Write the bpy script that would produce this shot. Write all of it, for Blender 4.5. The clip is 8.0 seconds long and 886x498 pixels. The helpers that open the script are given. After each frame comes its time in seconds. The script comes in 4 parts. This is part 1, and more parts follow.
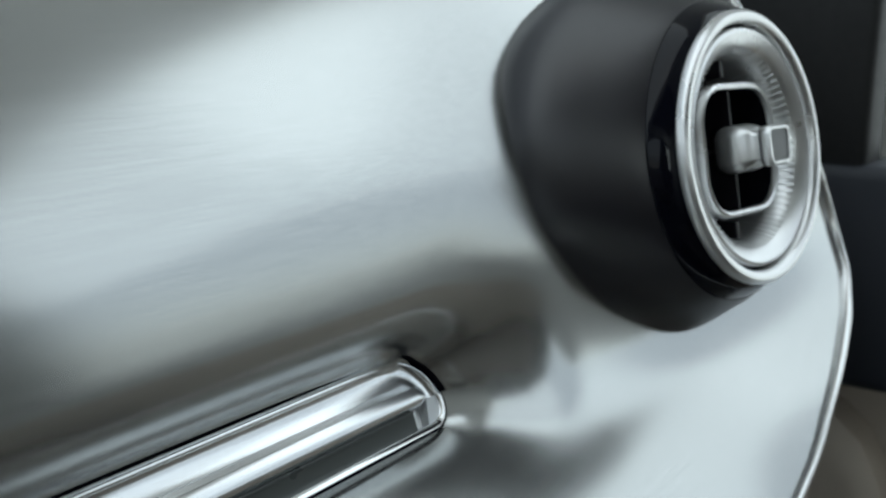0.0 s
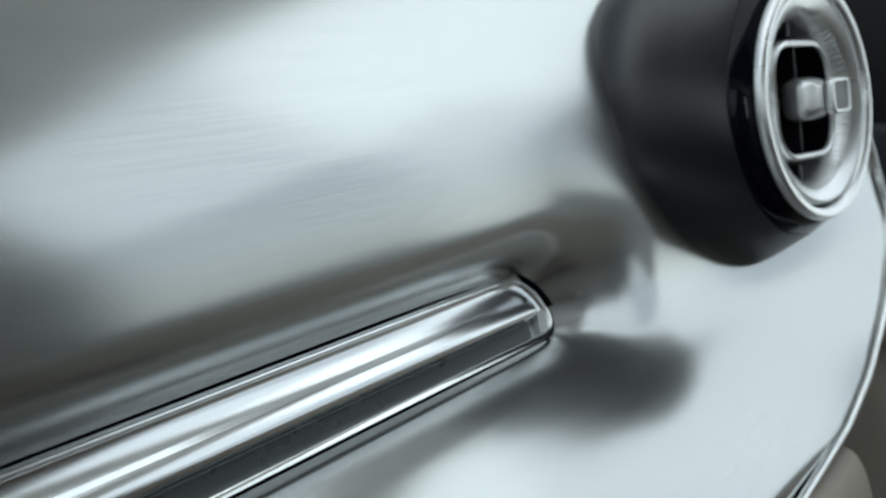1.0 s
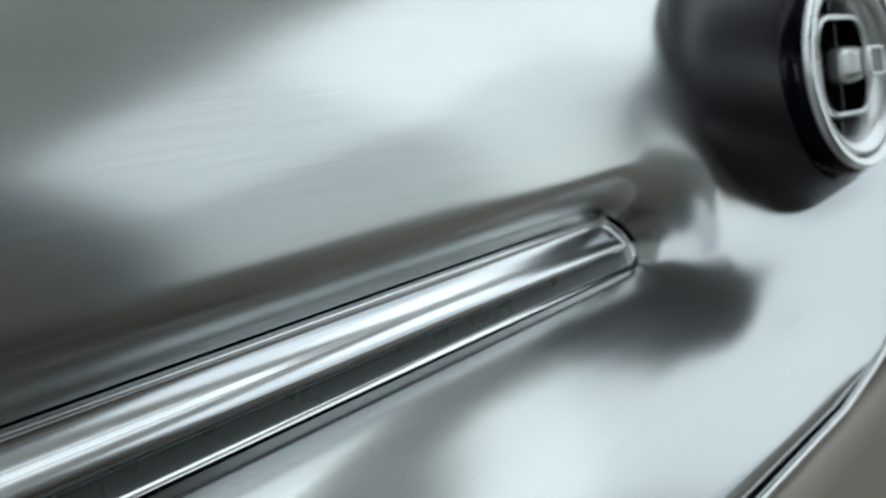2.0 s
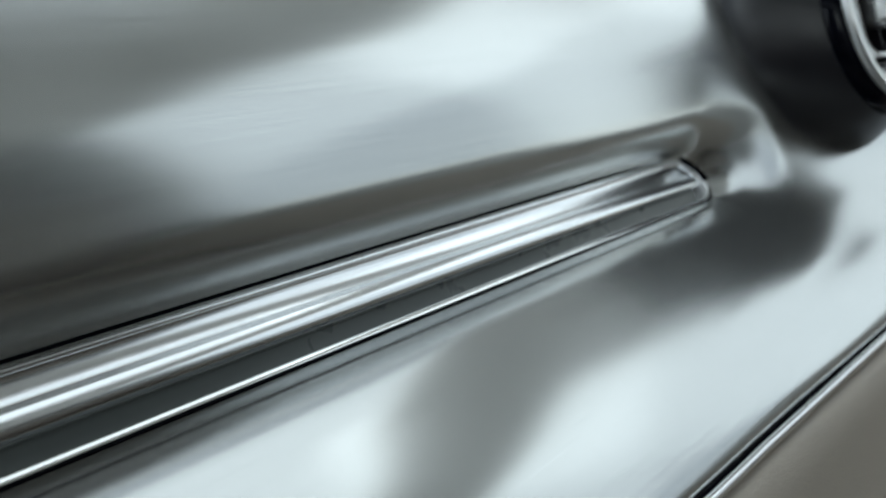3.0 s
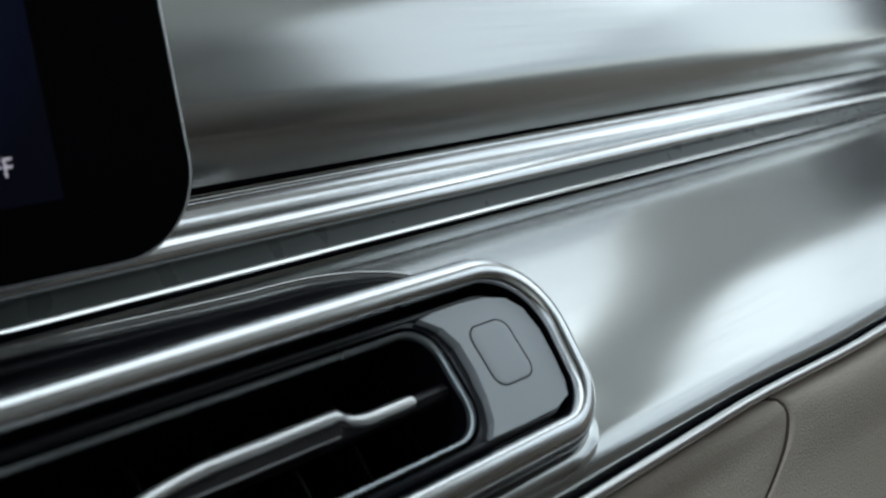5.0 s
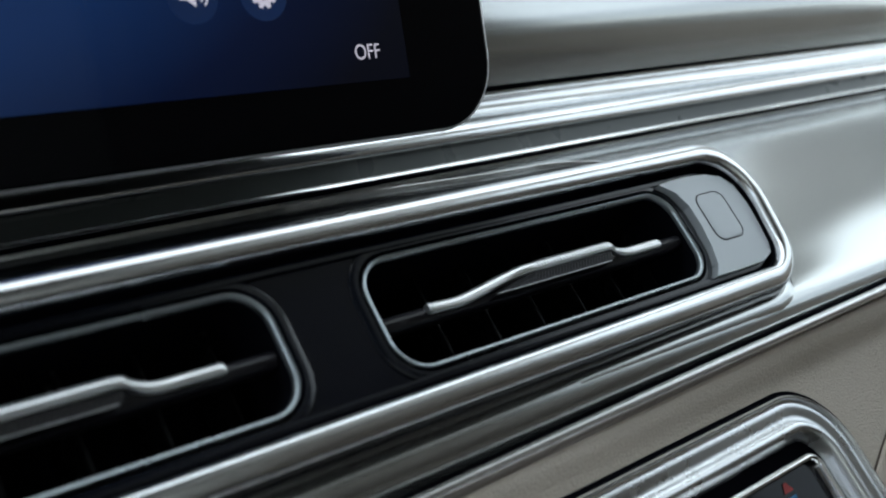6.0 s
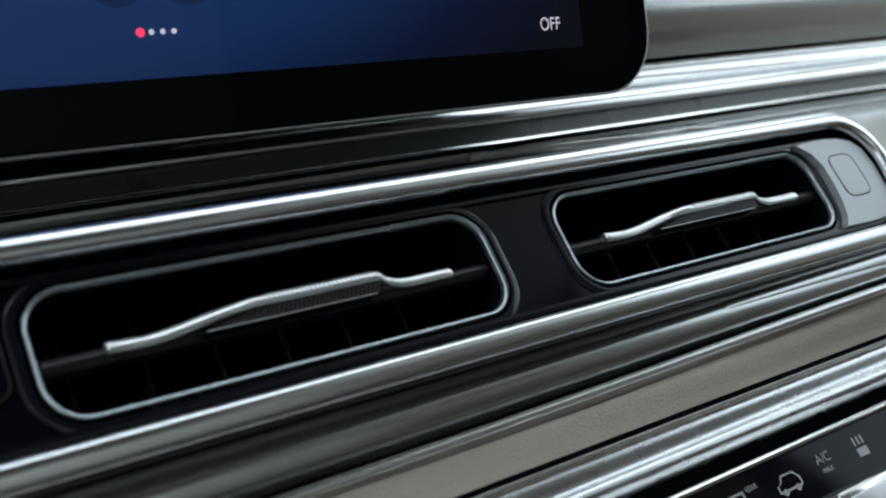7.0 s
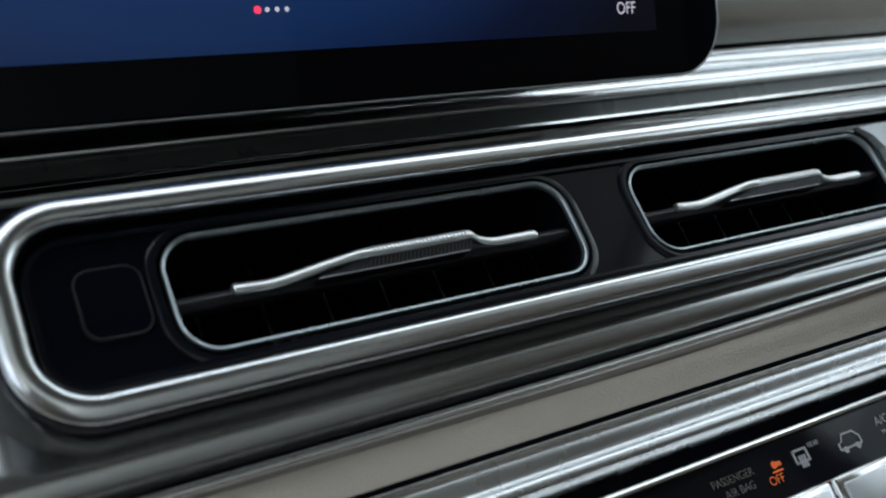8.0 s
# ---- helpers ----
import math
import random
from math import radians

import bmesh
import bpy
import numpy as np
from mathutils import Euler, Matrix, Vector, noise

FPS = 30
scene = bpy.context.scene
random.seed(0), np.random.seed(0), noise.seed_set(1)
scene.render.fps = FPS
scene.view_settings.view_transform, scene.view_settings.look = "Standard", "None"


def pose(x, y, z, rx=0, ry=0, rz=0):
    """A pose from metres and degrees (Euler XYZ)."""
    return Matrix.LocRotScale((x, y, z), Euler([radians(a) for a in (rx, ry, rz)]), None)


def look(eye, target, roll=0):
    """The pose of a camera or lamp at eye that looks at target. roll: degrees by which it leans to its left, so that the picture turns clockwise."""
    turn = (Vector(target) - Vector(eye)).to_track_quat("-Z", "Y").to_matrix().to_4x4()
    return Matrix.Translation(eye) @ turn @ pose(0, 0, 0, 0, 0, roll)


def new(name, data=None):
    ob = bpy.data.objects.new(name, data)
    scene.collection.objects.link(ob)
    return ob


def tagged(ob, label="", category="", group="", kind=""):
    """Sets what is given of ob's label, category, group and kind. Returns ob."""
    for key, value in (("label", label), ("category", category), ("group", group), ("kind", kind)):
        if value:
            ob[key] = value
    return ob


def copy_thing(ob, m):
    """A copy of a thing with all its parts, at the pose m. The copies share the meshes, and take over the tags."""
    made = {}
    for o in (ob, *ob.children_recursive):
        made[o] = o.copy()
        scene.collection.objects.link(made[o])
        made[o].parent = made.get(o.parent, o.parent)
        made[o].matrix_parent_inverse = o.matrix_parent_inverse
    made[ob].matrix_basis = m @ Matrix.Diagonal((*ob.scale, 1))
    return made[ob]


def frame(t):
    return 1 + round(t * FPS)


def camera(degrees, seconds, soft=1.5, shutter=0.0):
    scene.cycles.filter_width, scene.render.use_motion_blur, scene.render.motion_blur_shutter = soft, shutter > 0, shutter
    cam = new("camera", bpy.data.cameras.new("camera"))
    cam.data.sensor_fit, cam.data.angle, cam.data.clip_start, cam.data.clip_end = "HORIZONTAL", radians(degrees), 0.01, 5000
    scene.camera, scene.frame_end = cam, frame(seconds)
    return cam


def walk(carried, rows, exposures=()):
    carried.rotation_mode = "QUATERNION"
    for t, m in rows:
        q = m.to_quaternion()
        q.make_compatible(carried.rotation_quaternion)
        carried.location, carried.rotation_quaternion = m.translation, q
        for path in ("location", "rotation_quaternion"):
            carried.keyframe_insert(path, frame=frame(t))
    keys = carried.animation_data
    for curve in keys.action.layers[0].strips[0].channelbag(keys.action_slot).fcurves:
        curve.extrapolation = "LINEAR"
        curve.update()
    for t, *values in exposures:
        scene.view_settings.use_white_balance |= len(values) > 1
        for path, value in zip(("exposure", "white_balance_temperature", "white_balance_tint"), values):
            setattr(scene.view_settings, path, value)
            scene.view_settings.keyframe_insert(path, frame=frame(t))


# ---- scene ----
cam = camera(46.56, 8.0, 2.1)
walk(cam, [
    (0.0, pose(0.44221, -0.13400, 0.17502, 77.758, -0.753, -56.214)),
    (0.5, pose(0.40930, -0.12882, 0.17038, 77.457, -1.079, -56.519)),
    (1.0, pose(0.36870, -0.12783, 0.16234, 77.152, -0.986, -56.235)),
    (1.5, pose(0.32175, -0.13376, 0.16296, 76.556, -1.141, -55.564)),
    (3.0, pose(0.19892, -0.16436, 0.11504, 80.508, 6.214, -53.362)),
    (3.5, pose(0.16931, -0.16566, 0.09512, 81.521, 7.858, -52.130)),
    (4.0, pose(0.12500, -0.16749, 0.07670, 82.754, 9.187, -50.910)),
    (5.5, pose(-0.00818, -0.18360, 0.04690, 84.430, 9.301, -43.054)),
    (6.0, pose(-0.05258, -0.19476, 0.03921, 84.003, 8.659, -40.688)),
    (6.5, pose(-0.08433, -0.20606, 0.03920, 83.800, 7.924, -38.072)),
    (7.0, pose(-0.10791, -0.21837, 0.03315, 84.080, 7.507, -35.666)),
    (7.5, pose(-0.12376, -0.22733, 0.02832, 84.203, 7.198, -34.194)),
    (8.0, pose(-0.13153, -0.23084, 0.02703, 84.294, 6.844, -32.999)),
], exposures=[(0.0, 0.0, 6500, 10), (4.0, 0.0, 6500, 10), (5.5, 0.32, 6370, 12), (6.5, 0.58, 6380, 12), (7.0, 0.60, 6380, 12), (8.0, 0.50, 6380, 12)])
cam.data.dof.use_dof = True
cam.data.dof.focus_distance = 0.31
cam.data.dof.aperture_fstop = 14.0

# ---- world, sun, window light ----
world = bpy.data.worlds.new("world")
scene.world = world
world.use_nodes = True
wn = world.node_tree.nodes
sky = wn.new("ShaderNodeTexSky")
sky.sky_type = 'NISHITA'
sky.sun_disc = False
sky.sun_elevation = radians(50)
sky.sun_rotation = radians(215)
sky.dust_density = 2.0
world.node_tree.links.new(sky.outputs[0], wn["Background"].inputs["Color"])
wn["Background"].inputs["Strength"].default_value = 0.04

sun = new("sun", bpy.data.lights.new("sun", 'SUN'))
sun.data.energy = 0.3
sun.data.angle = radians(12)
sun.data.color = (1.0, 0.96, 0.9)
sun.matrix_world = look((-1.8, -2.6, 3.8), (0, 0, 0))


def window_light(name, eye, target, w, h, watts, colour):
    ob = new(name, bpy.data.lights.new(name, 'AREA'))
    ob.data.shape = 'RECTANGLE'
    ob.data.size, ob.data.size_y = w, h
    ob.data.energy = watts
    ob.data.color = colour
    ob.matrix_world = look(eye, target)
    return ob


SKY_WHITE = (0.872, 0.99, 0.998)


def pane_light(name, x, y0, y1, z0, z1, radiance, colour=SKY_WHITE):
    """Area lamp at a side window or side wall, of even radiance, facing into the cabin."""
    w, h = y1 - y0, z1 - z0
    window_light(name, (x, (y0 + y1) / 2, (z0 + z1) / 2), (0.0, (y0 + y1) / 2, (z0 + z1) / 2), w, h, radiance * math.pi * w * h, colour)


# side windows: area lamps stand in for sky above and street below, radiances fitted to the reflections
pane_light("passenger_window_sky_front", 1.10, -0.26, 0.02, 0.36, 0.84, 1.42)
pane_light("passenger_window_sky_rear", 1.10, -0.80, -0.26, 0.36, 0.84, 0.90)
pane_light("passenger_window_street_front", 1.10, -0.26, 0.02, 0.02, 0.36, 1.05)
pane_light("passenger_window_street_rear", 1.10, -0.80, -0.26, 0.09, 0.36, 0.56)
pane_light("driver_window_sky", -0.97, -0.80, 0.02, 0.38, 0.84, 0.7, (0.83, 0.96, 1.0))
pane_light("driver_window_street", -0.97, -0.80, 0.02, 0.09, 0.38, 0.4, (0.83, 0.96, 1.0))
# unseen fill lamp, added in front of the closed rear side panel
pane_light("rear_driver_fill", -0.93, -1.75, -1.00, 0.20, 0.74, 3.2, SKY_WHITE)


def screen_light(name, z0, z1, radiance):
    """Daylight in a band of the slanting windscreen."""
    zc, h = (z0 + z1) / 2, (z1 - z0) * 1.454
    yc = 0.165 - 1.056 * (zc - 0.45)
    window_light(name, (0.06, yc, zc), (0.06, yc - 0.54, zc - 0.57), 1.95, h, radiance * math.pi * 1.95 * h, SKY_WHITE)


# windscreen: two added lamp bands, brighter above and darker below, fitted to the reflections
screen_light("windscreen_sky", 0.48, 0.745, 1.20)
screen_light("windscreen_yard", 0.19, 0.48, 0.45)

# ---- materials ----


def mat_base(name, colour, rough, metal=0.0, coat=0.0):
    m = bpy.data.materials.new(name)
    m.use_nodes = True
    b = m.node_tree.nodes["Principled BSDF"]
    b.inputs["Base Color"].default_value = (*colour, 1)
    b.inputs["Roughness"].default_value = rough
    b.inputs["Metallic"].default_value = metal
    b.inputs["Coat Weight"].default_value = coat
    return m


def add(m, kind, **values):
    n = m.node_tree.nodes.new(kind)
    for k, v in values.items():
        n.inputs[k].default_value = v
    return n


def wire(m, a, b):
    m.node_tree.links.new(a, b)


def surface(name, colour, colour2, rough, rough2, metal=0.0, scale=(1, 1, 1), noise_scale=80.0, bump=0.0,
            bump_scale=900.0, bump_dist=0.0002, coat=0.0):
    """Two colours and two roughnesses mixed by a coarse noise, with fine relief from a second noise."""
    m = mat_base(name, colour, rough, metal, coat)
    b = m.node_tree.nodes["Principled BSDF"]
    co = add(m, "ShaderNodeTexCoord")
    mp = add(m, "ShaderNodeMapping")
    mp.inputs["Scale"].default_value = scale
    wire(m, co.outputs["Object"], mp.inputs["Vector"])
    n1 = add(m, "ShaderNodeTexNoise", Scale=noise_scale, Detail=4.0)
    wire(m, mp.outputs[0], n1.inputs["Vector"])
    mx = m.node_tree.nodes.new("ShaderNodeMix")
    mx.data_type = 'RGBA'
    mx.inputs[6].default_value = (*colour, 1)
    mx.inputs[7].default_value = (*colour2, 1)
    wire(m, n1.outputs["Fac"], mx.inputs[0])
    wire(m, mx.outputs[2], b.inputs["Base Color"])
    mr = add(m, "ShaderNodeMapRange")
    mr.inputs["From Min"].default_value, mr.inputs["From Max"].default_value = 0.3, 0.7
    mr.inputs["To Min"].default_value, mr.inputs["To Max"].default_value = rough, rough2
    wire(m, n1.outputs["Fac"], mr.inputs["Value"])
    wire(m, mr.outputs[0], b.inputs["Roughness"])
    if bump:
        n2 = add(m, "ShaderNodeTexNoise", Scale=bump_scale, Detail=3.0)
        wire(m, mp.outputs[0], n2.inputs["Vector"])
        bp = add(m, "ShaderNodeBump", Strength=bump, Distance=bump_dist)
        wire(m, n2.outputs["Fac"], bp.inputs["Height"])
        wire(m, bp.outputs[0], b.inputs["Normal"])
    return m


ALU = surface("brushed_aluminium", (0.575, 0.59, 0.59), (0.695, 0.71, 0.71), 0.165, 0.195, 0.90, (0.35, 56, 56), 20.0)
CHROME = surface("satin_chrome", (0.78, 0.79, 0.80), (0.84, 0.85, 0.86), 0.15, 0.19, 1.0, (1, 1, 1), 60.0)
STRIPMETAL = surface("strip_chrome", (0.84, 0.85, 0.865), (0.89, 0.90, 0.915), 0.17, 0.20, 1.0, (1, 1, 1), 60.0)
FRAMEMETAL = surface("frame_chrome", (0.87, 0.885, 0.90), (0.91, 0.925, 0.94), 0.19, 0.22, 1.0, (1, 1, 1), 60.0)
BEZELMETAL = surface("bezel_satin", (0.80, 0.82, 0.84), (0.84, 0.86, 0.88), 0.25, 0.30, 1.0, (1, 1, 1), 60.0)
EDGEMETAL = surface("edge_chrome", (0.88, 0.88, 0.88), (0.92, 0.92, 0.92), 0.16, 0.20, 0.75, (1, 1, 1), 60.0)
SATIN = surface("satin_silver", (0.74, 0.76, 0.78), (0.80, 0.82, 0.84), 0.34, 0.40, 0.5, (1, 1, 1), 25.0)
BRIGHT = surface("bright_chrome", (0.88, 0.88, 0.88), (0.92, 0.92, 0.92), 0.11, 0.14, 1.0, (1, 1, 1), 60.0)
GLOSS = surface("piano_black", (0.0032, 0.0038, 0.0080), (0.0042, 0.0048, 0.0098), 0.04, 0.07, 0.0, (1, 1, 1), 60.0)
MATTE = surface("soft_black", (0.0085, 0.0075, 0.0115), (0.011, 0.0098, 0.0145), 0.38, 0.44, 0.0, (1, 1, 1), 300.0, 0.08, 6000.0)
SCREENGLASS = surface("screen_glass", (0.0022, 0.0024, 0.0040), (0.0026, 0.0028, 0.0046), 0.04, 0.06, 0.0, (1, 1, 1), 60.0)
FLANK = surface("dark_gloss_flank", (0.005, 0.0065, 0.0115), (0.0065, 0.008, 0.014), 0.12, 0.16, 0.0, (1, 1, 1), 60.0)
SHROUD = surface("shroud_black", (0.003, 0.0034, 0.006), (0.004, 0.0045, 0.008), 0.16, 0.22, 0.0, (1, 1, 1), 60.0)
DUCT = surface("duct_black", (0.0042, 0.0044, 0.0066), (0.0056, 0.0058, 0.0084), 0.45, 0.6, 0.0, (1, 1, 1), 60.0)
INLAY = surface("smoked_inlay", (0.092, 0.104, 0.102), (0.104, 0.116, 0.114), 0.26, 0.32, 0.0, (1, 1, 1), 60.0)
LEATHER = surface("beige_leather", (0.59, 0.515, 0.44), (0.66, 0.58, 0.495), 0.45, 0.55, 0.0, (1, 1, 1), 45.0, 0.9, 1300.0, 0.0005)
SLIDEMETAL = surface("slider_metal", (0.90, 0.91, 0.92), (0.94, 0.95, 0.96), 0.28, 0.33, 0.95, (1, 1, 1), 25.0)
RIMGREY = surface("rim_grey", (0.43, 0.48, 0.51), (0.48, 0.53, 0.56), 0.24, 0.30, 0.9, (1, 1, 1), 25.0)
PODBLACK = surface("pod_black", (0.0095, 0.0087, 0.0140), (0.0112, 0.0102, 0.0160), 0.34, 0.39, 0.0, (1, 1, 1), 300.0, 0.08, 6000.0)
PODRING = surface("pod_silver", (0.90, 0.905, 0.91), (0.93, 0.935, 0.94), 0.26, 0.32, 0.8, (1, 1, 1), 25.0)
BROWNMETAL = surface("brown_satin_metal", (0.34, 0.305, 0.28), (0.40, 0.36, 0.33), 0.34, 0.40, 0.7, (1, 1, 1), 25.0)
SEAM = surface("brown_seam", (0.10, 0.07, 0.05), (0.13, 0.09, 0.07), 0.6, 0.7, 0.0, (1, 1, 1), 300.0, 0.2, 3000.0)
DOORDARK = surface("slate_plastic", (0.020, 0.024, 0.034), (0.026, 0.030, 0.042), 0.5, 0.6, 0.0, (1, 1, 1), 90.0, 0.15, 2500.0)
BLACKTRIM = surface("black_trim", (0.004, 0.004, 0.005), (0.006, 0.006, 0.007), 0.55, 0.65, 0.0, (1, 1, 1), 200.0, 0.1, 2500.0)
SEATFAB = surface("brown_seat_leather", (0.095, 0.078, 0.062), (0.12, 0.10, 0.08), 0.5, 0.6, 0.0, (1, 1, 1), 30.0, 0.2, 500.0)
HEADLINER = surface("light_headliner", (0.72, 0.715, 0.69), (0.78, 0.775, 0.75), 0.85, 0.95, 0.0, (1, 1, 1), 200.0, 0.3, 1500.0)
TRIMDARK = surface("dark_trim", (0.075, 0.07, 0.06), (0.095, 0.088, 0.075), 0.7, 0.8, 0.0, (1, 1, 1), 200.0, 0.2, 1500.0)
TRIMGREY = surface("grey_trim", (0.23, 0.24, 0.24), (0.27, 0.28, 0.28), 0.8, 0.9, 0.0, (1, 1, 1), 200.0, 0.2, 1500.0)
CARPET = surface("brown_carpet", (0.045, 0.041, 0.036), (0.06, 0.055, 0.048), 0.9, 1.0, 0.0, (1, 1, 1), 200.0, 0.3, 1500.0)
PLATE = surface("grey_plate", (0.56, 0.595, 0.625), (0.59, 0.625, 0.655), 0.36, 0.42, 0.3, (1, 1, 1), 25.0)
DUCT.node_tree.nodes["Principled BSDF"].inputs["Specular IOR Level"].default_value = 0.0
PADGREY = surface("pad_grey", (0.11, 0.11, 0.115), (0.14, 0.14, 0.145), 0.38, 0.46, 0.85, (1, 1, 1), 200.0)
BLADE = surface("blade_black", (0.003, 0.0032, 0.0036), (0.004, 0.0042, 0.0046), 0.22, 0.3, 0.0, (1, 1, 1), 200.0)
MATTE.node_tree.nodes["Principled BSDF"].inputs["Specular IOR Level"].default_value = 0.5
GLOSS.node_tree.nodes["Principled BSDF"].inputs["Specular IOR Level"].default_value = 0.22
SCREENGLASS.node_tree.nodes["Principled BSDF"].inputs["Specular IOR Level"].default_value = 0.12
FLANK.node_tree.nodes["Principled BSDF"].inputs["Specular IOR Level"].default_value = 0.45
BLADE.node_tree.nodes["Principled BSDF"].inputs["Specular IOR Level"].default_value = 0.12
PODBLACK.node_tree.nodes["Principled BSDF"].inputs["Specular IOR Level"].default_value = 1.0
SHROUD.node_tree.nodes["Principled BSDF"].inputs["Specular IOR Level"].default_value = 0.10
GREYFACE = surface("knob_face", (0.17, 0.175, 0.185), (0.20, 0.205, 0.215), 0.35, 0.45, 0.0, (1, 1, 1), 200.0)


def glow(name, colour, strength):
    m = mat_base(name, (0, 0, 0), 0.3)
    b = m.node_tree.nodes["Principled BSDF"]
    b.inputs["Emission Color"].default_value = (*colour, 1)
    b.inputs["Emission Strength"].default_value = strength
    return m


ICON = glow("icon_white", (0.80, 0.78, 0.9), 0.45)
ICON_DIM = surface("printed_grey", (0.50, 0.50, 0.52), (0.56, 0.56, 0.58), 0.5, 0.6, 0.0, (1, 1, 1), 90.0)
ICON_RED = glow("icon_red", (0.9, 0.05, 0.12), 0.8)
ICON_AMBER = glow("icon_amber", (0.9, 0.16, 0.02), 0.34)
PRINT_BROWN = surface("printed_brown", (0.15, 0.13, 0.12), (0.18, 0.155, 0.14), 0.5, 0.6, 0.0, (1, 1, 1), 90.0)
MARK_RED = surface("mark_red", (0.45, 0.03, 0.03), (0.5, 0.04, 0.04), 0.4, 0.5, 0.0, (1, 1, 1), 90.0)
MARK_BLUE = surface("mark_blue", (0.03, 0.2, 0.42), (0.04, 0.24, 0.46), 0.4, 0.5, 0.0, (1, 1, 1), 90.0)

# ---- building helpers ----
SCALE = 0.9
LEAN = radians(30)
# dash frame: x along the dash, y into it, z up along the leaning vent face
DASH = Matrix.Rotation(-LEAN, 4, 'X') @ Matrix.Scale(SCALE, 4)
PLAIN = Matrix.Scale(SCALE, 4)


def part(name, bm, material, parent=None, label="", frame_m=DASH, smooth=True):
    bm.transform(frame_m)
    bmesh.ops.recalc_face_normals(bm, faces=bm.faces)
    me = bpy.data.meshes.new(name)
    bm.to_mesh(me)
    bm.free()
    me.materials.append(material)
    if smooth:
        me.shade_smooth()
        me.set_sharp_from_angle(angle=radians(38))
    ob = new(name, me)
    if parent is not None:
        ob.parent = parent
    if label:
        ob["label"] = label
    return ob


def thing(name, label, category, group="", kind=""):
    return tagged(new(name), label, category, group, kind)


def outline(cx, cz, hw, hh, r, n=8):
    """A rounded rectangle in x and z, anticlockwise from the right."""
    pts = []
    for sx, sz, a0 in ((1, 1, 0), (-1, 1, 90), (-1, -1, 180), (1, -1, 270)):
        for i in range(n + 1):
            a = radians(a0 + 90 * i / n)
            pts.append((cx + sx * (hw - r) + r * math.cos(a), cz + sz * (hh - r) + r * math.sin(a)))
    return pts


def bridge(bm, rings, closed=True, cap_first=False, cap_last=False):
    vs = [[bm.verts.new(p) for p in ring] for ring in rings]
    n = len(vs[0])
    for a, b in zip(vs, vs[1:]):
        for i in range(n if closed else n - 1):
            j = (i + 1) % n
            bm.faces.new((a[i], a[j], b[j], b[i]))
    if cap_first:
        bm.faces.new(vs[0])
    if cap_last:
        bm.faces.new(vs[-1])
    return vs


def frame_ring(cx, cz, hw, hh, r, profile, n=8, cap_last=False, cap_first=False):
    """A moulding round a rounded rectangle: profile of (outward, y)."""
    bm = bmesh.new()
    rings = []
    for o, y in profile:
        rings.append([(x, y, z) for x, z in outline(cx, cz, hw + o, hh + o, max(r + o, 0.0005), n)])
    bridge(bm, rings, True, cap_first, cap_last)
    return bm


def extrude_along(profile, xs, shift, closed=False, caps=False):
    """profile of (y, z) carried along x; shift(x) gives (dy, dz)."""
    bm = bmesh.new()
    rings = []
    for x in xs:
        dy, dz = shift(x)
        rings.append([(x, y + dy, z + dz) for y, z in profile])
    bridge(bm, rings, closed, caps, caps)
    return bm


def plate(loops, y0, y1):
    """A flat plate between y0 (front) and y1 with holes: the first loop is the rim."""
    bm = bmesh.new()
    edges = []
    for loop in loops:
        vs = [bm.verts.new((x, y0, z)) for x, z in loop]
        edges += [bm.edges.new((vs[i], vs[(i + 1) % len(vs)])) for i in range(len(vs))]
    made = bmesh.ops.triangle_fill(bm, edges=edges, use_beauty=True)
    faces = [g for g in made["geom"] if isinstance(g, bmesh.types.BMFace)]
    ext = bmesh.ops.extrude_face_region(bm, geom=faces)
    vs = [g for g in ext["geom"] if isinstance(g, bmesh.types.BMVert)]
    bmesh.ops.translate(bm, verts=vs, vec=(0, y1 - y0, 0))
    return bm


def slab(x0, x1, y0, y1, z0, z1, bevel=0.0, segs=2):
    bm = bmesh.new()
    bmesh.ops.create_cube(bm, size=1.0)
    bmesh.ops.scale(bm, vec=(x1 - x0, y1 - y0, z1 - z0), verts=bm.verts)
    bmesh.ops.translate(bm, vec=((x0 + x1) / 2, (y0 + y1) / 2, (z0 + z1) / 2), verts=bm.verts)
    if bevel:
        bmesh.ops.bevel(bm, geom=bm.edges[:], offset=bevel, segments=segs, affect='EDGES', profile=0.5)
    return bm


def steps(a, b, n):
    return [a + (b - a) * i / n for i in range(n + 1)]


def smooth01(a, b, x):
    t = min(1.0, max(0.0, (x - a) / (b - a)))
    return t * t * (3 - 2 * t)


def curve(table, v):
    """Smooth interpolation through rows of (key, value)."""
    ks = [k for k, _ in table]
    if v <= ks[0]:
        return table[0][1]
    if v >= ks[-1]:
        return table[-1][1]
    i = max(j for j in range(len(ks) - 1) if ks[j] <= v)
    def slope(j):
        if j == 0:
            return (table[1][1] - table[0][1]) / (ks[1] - ks[0])
        if j == len(ks) - 1:
            return (table[-1][1] - table[-2][1]) / (ks[-1] - ks[-2])
        return (table[j + 1][1] - table[j - 1][1]) / (ks[j + 1] - ks[j - 1])
    h = ks[i + 1] - ks[i]
    t = (v - ks[i]) / h
    m0, m1 = slope(i) * h, slope(i + 1) * h
    p0, p1 = table[i][1], table[i + 1][1]
    return (2 * t**3 - 3 * t**2 + 1) * p0 + (t**3 - 2 * t**2 + t) * m0 + (3 * t**2 - 2 * t**3) * p1 + (t**3 - t**2) * m1


# ---- lines of the dash ----
def strip_low(x):
    X = x - 0.2
    return 0.0474 - 0.0003 * X - 0.0165 * X * X, 0.0656 + 0.0065 * X - 0.0112 * X * X


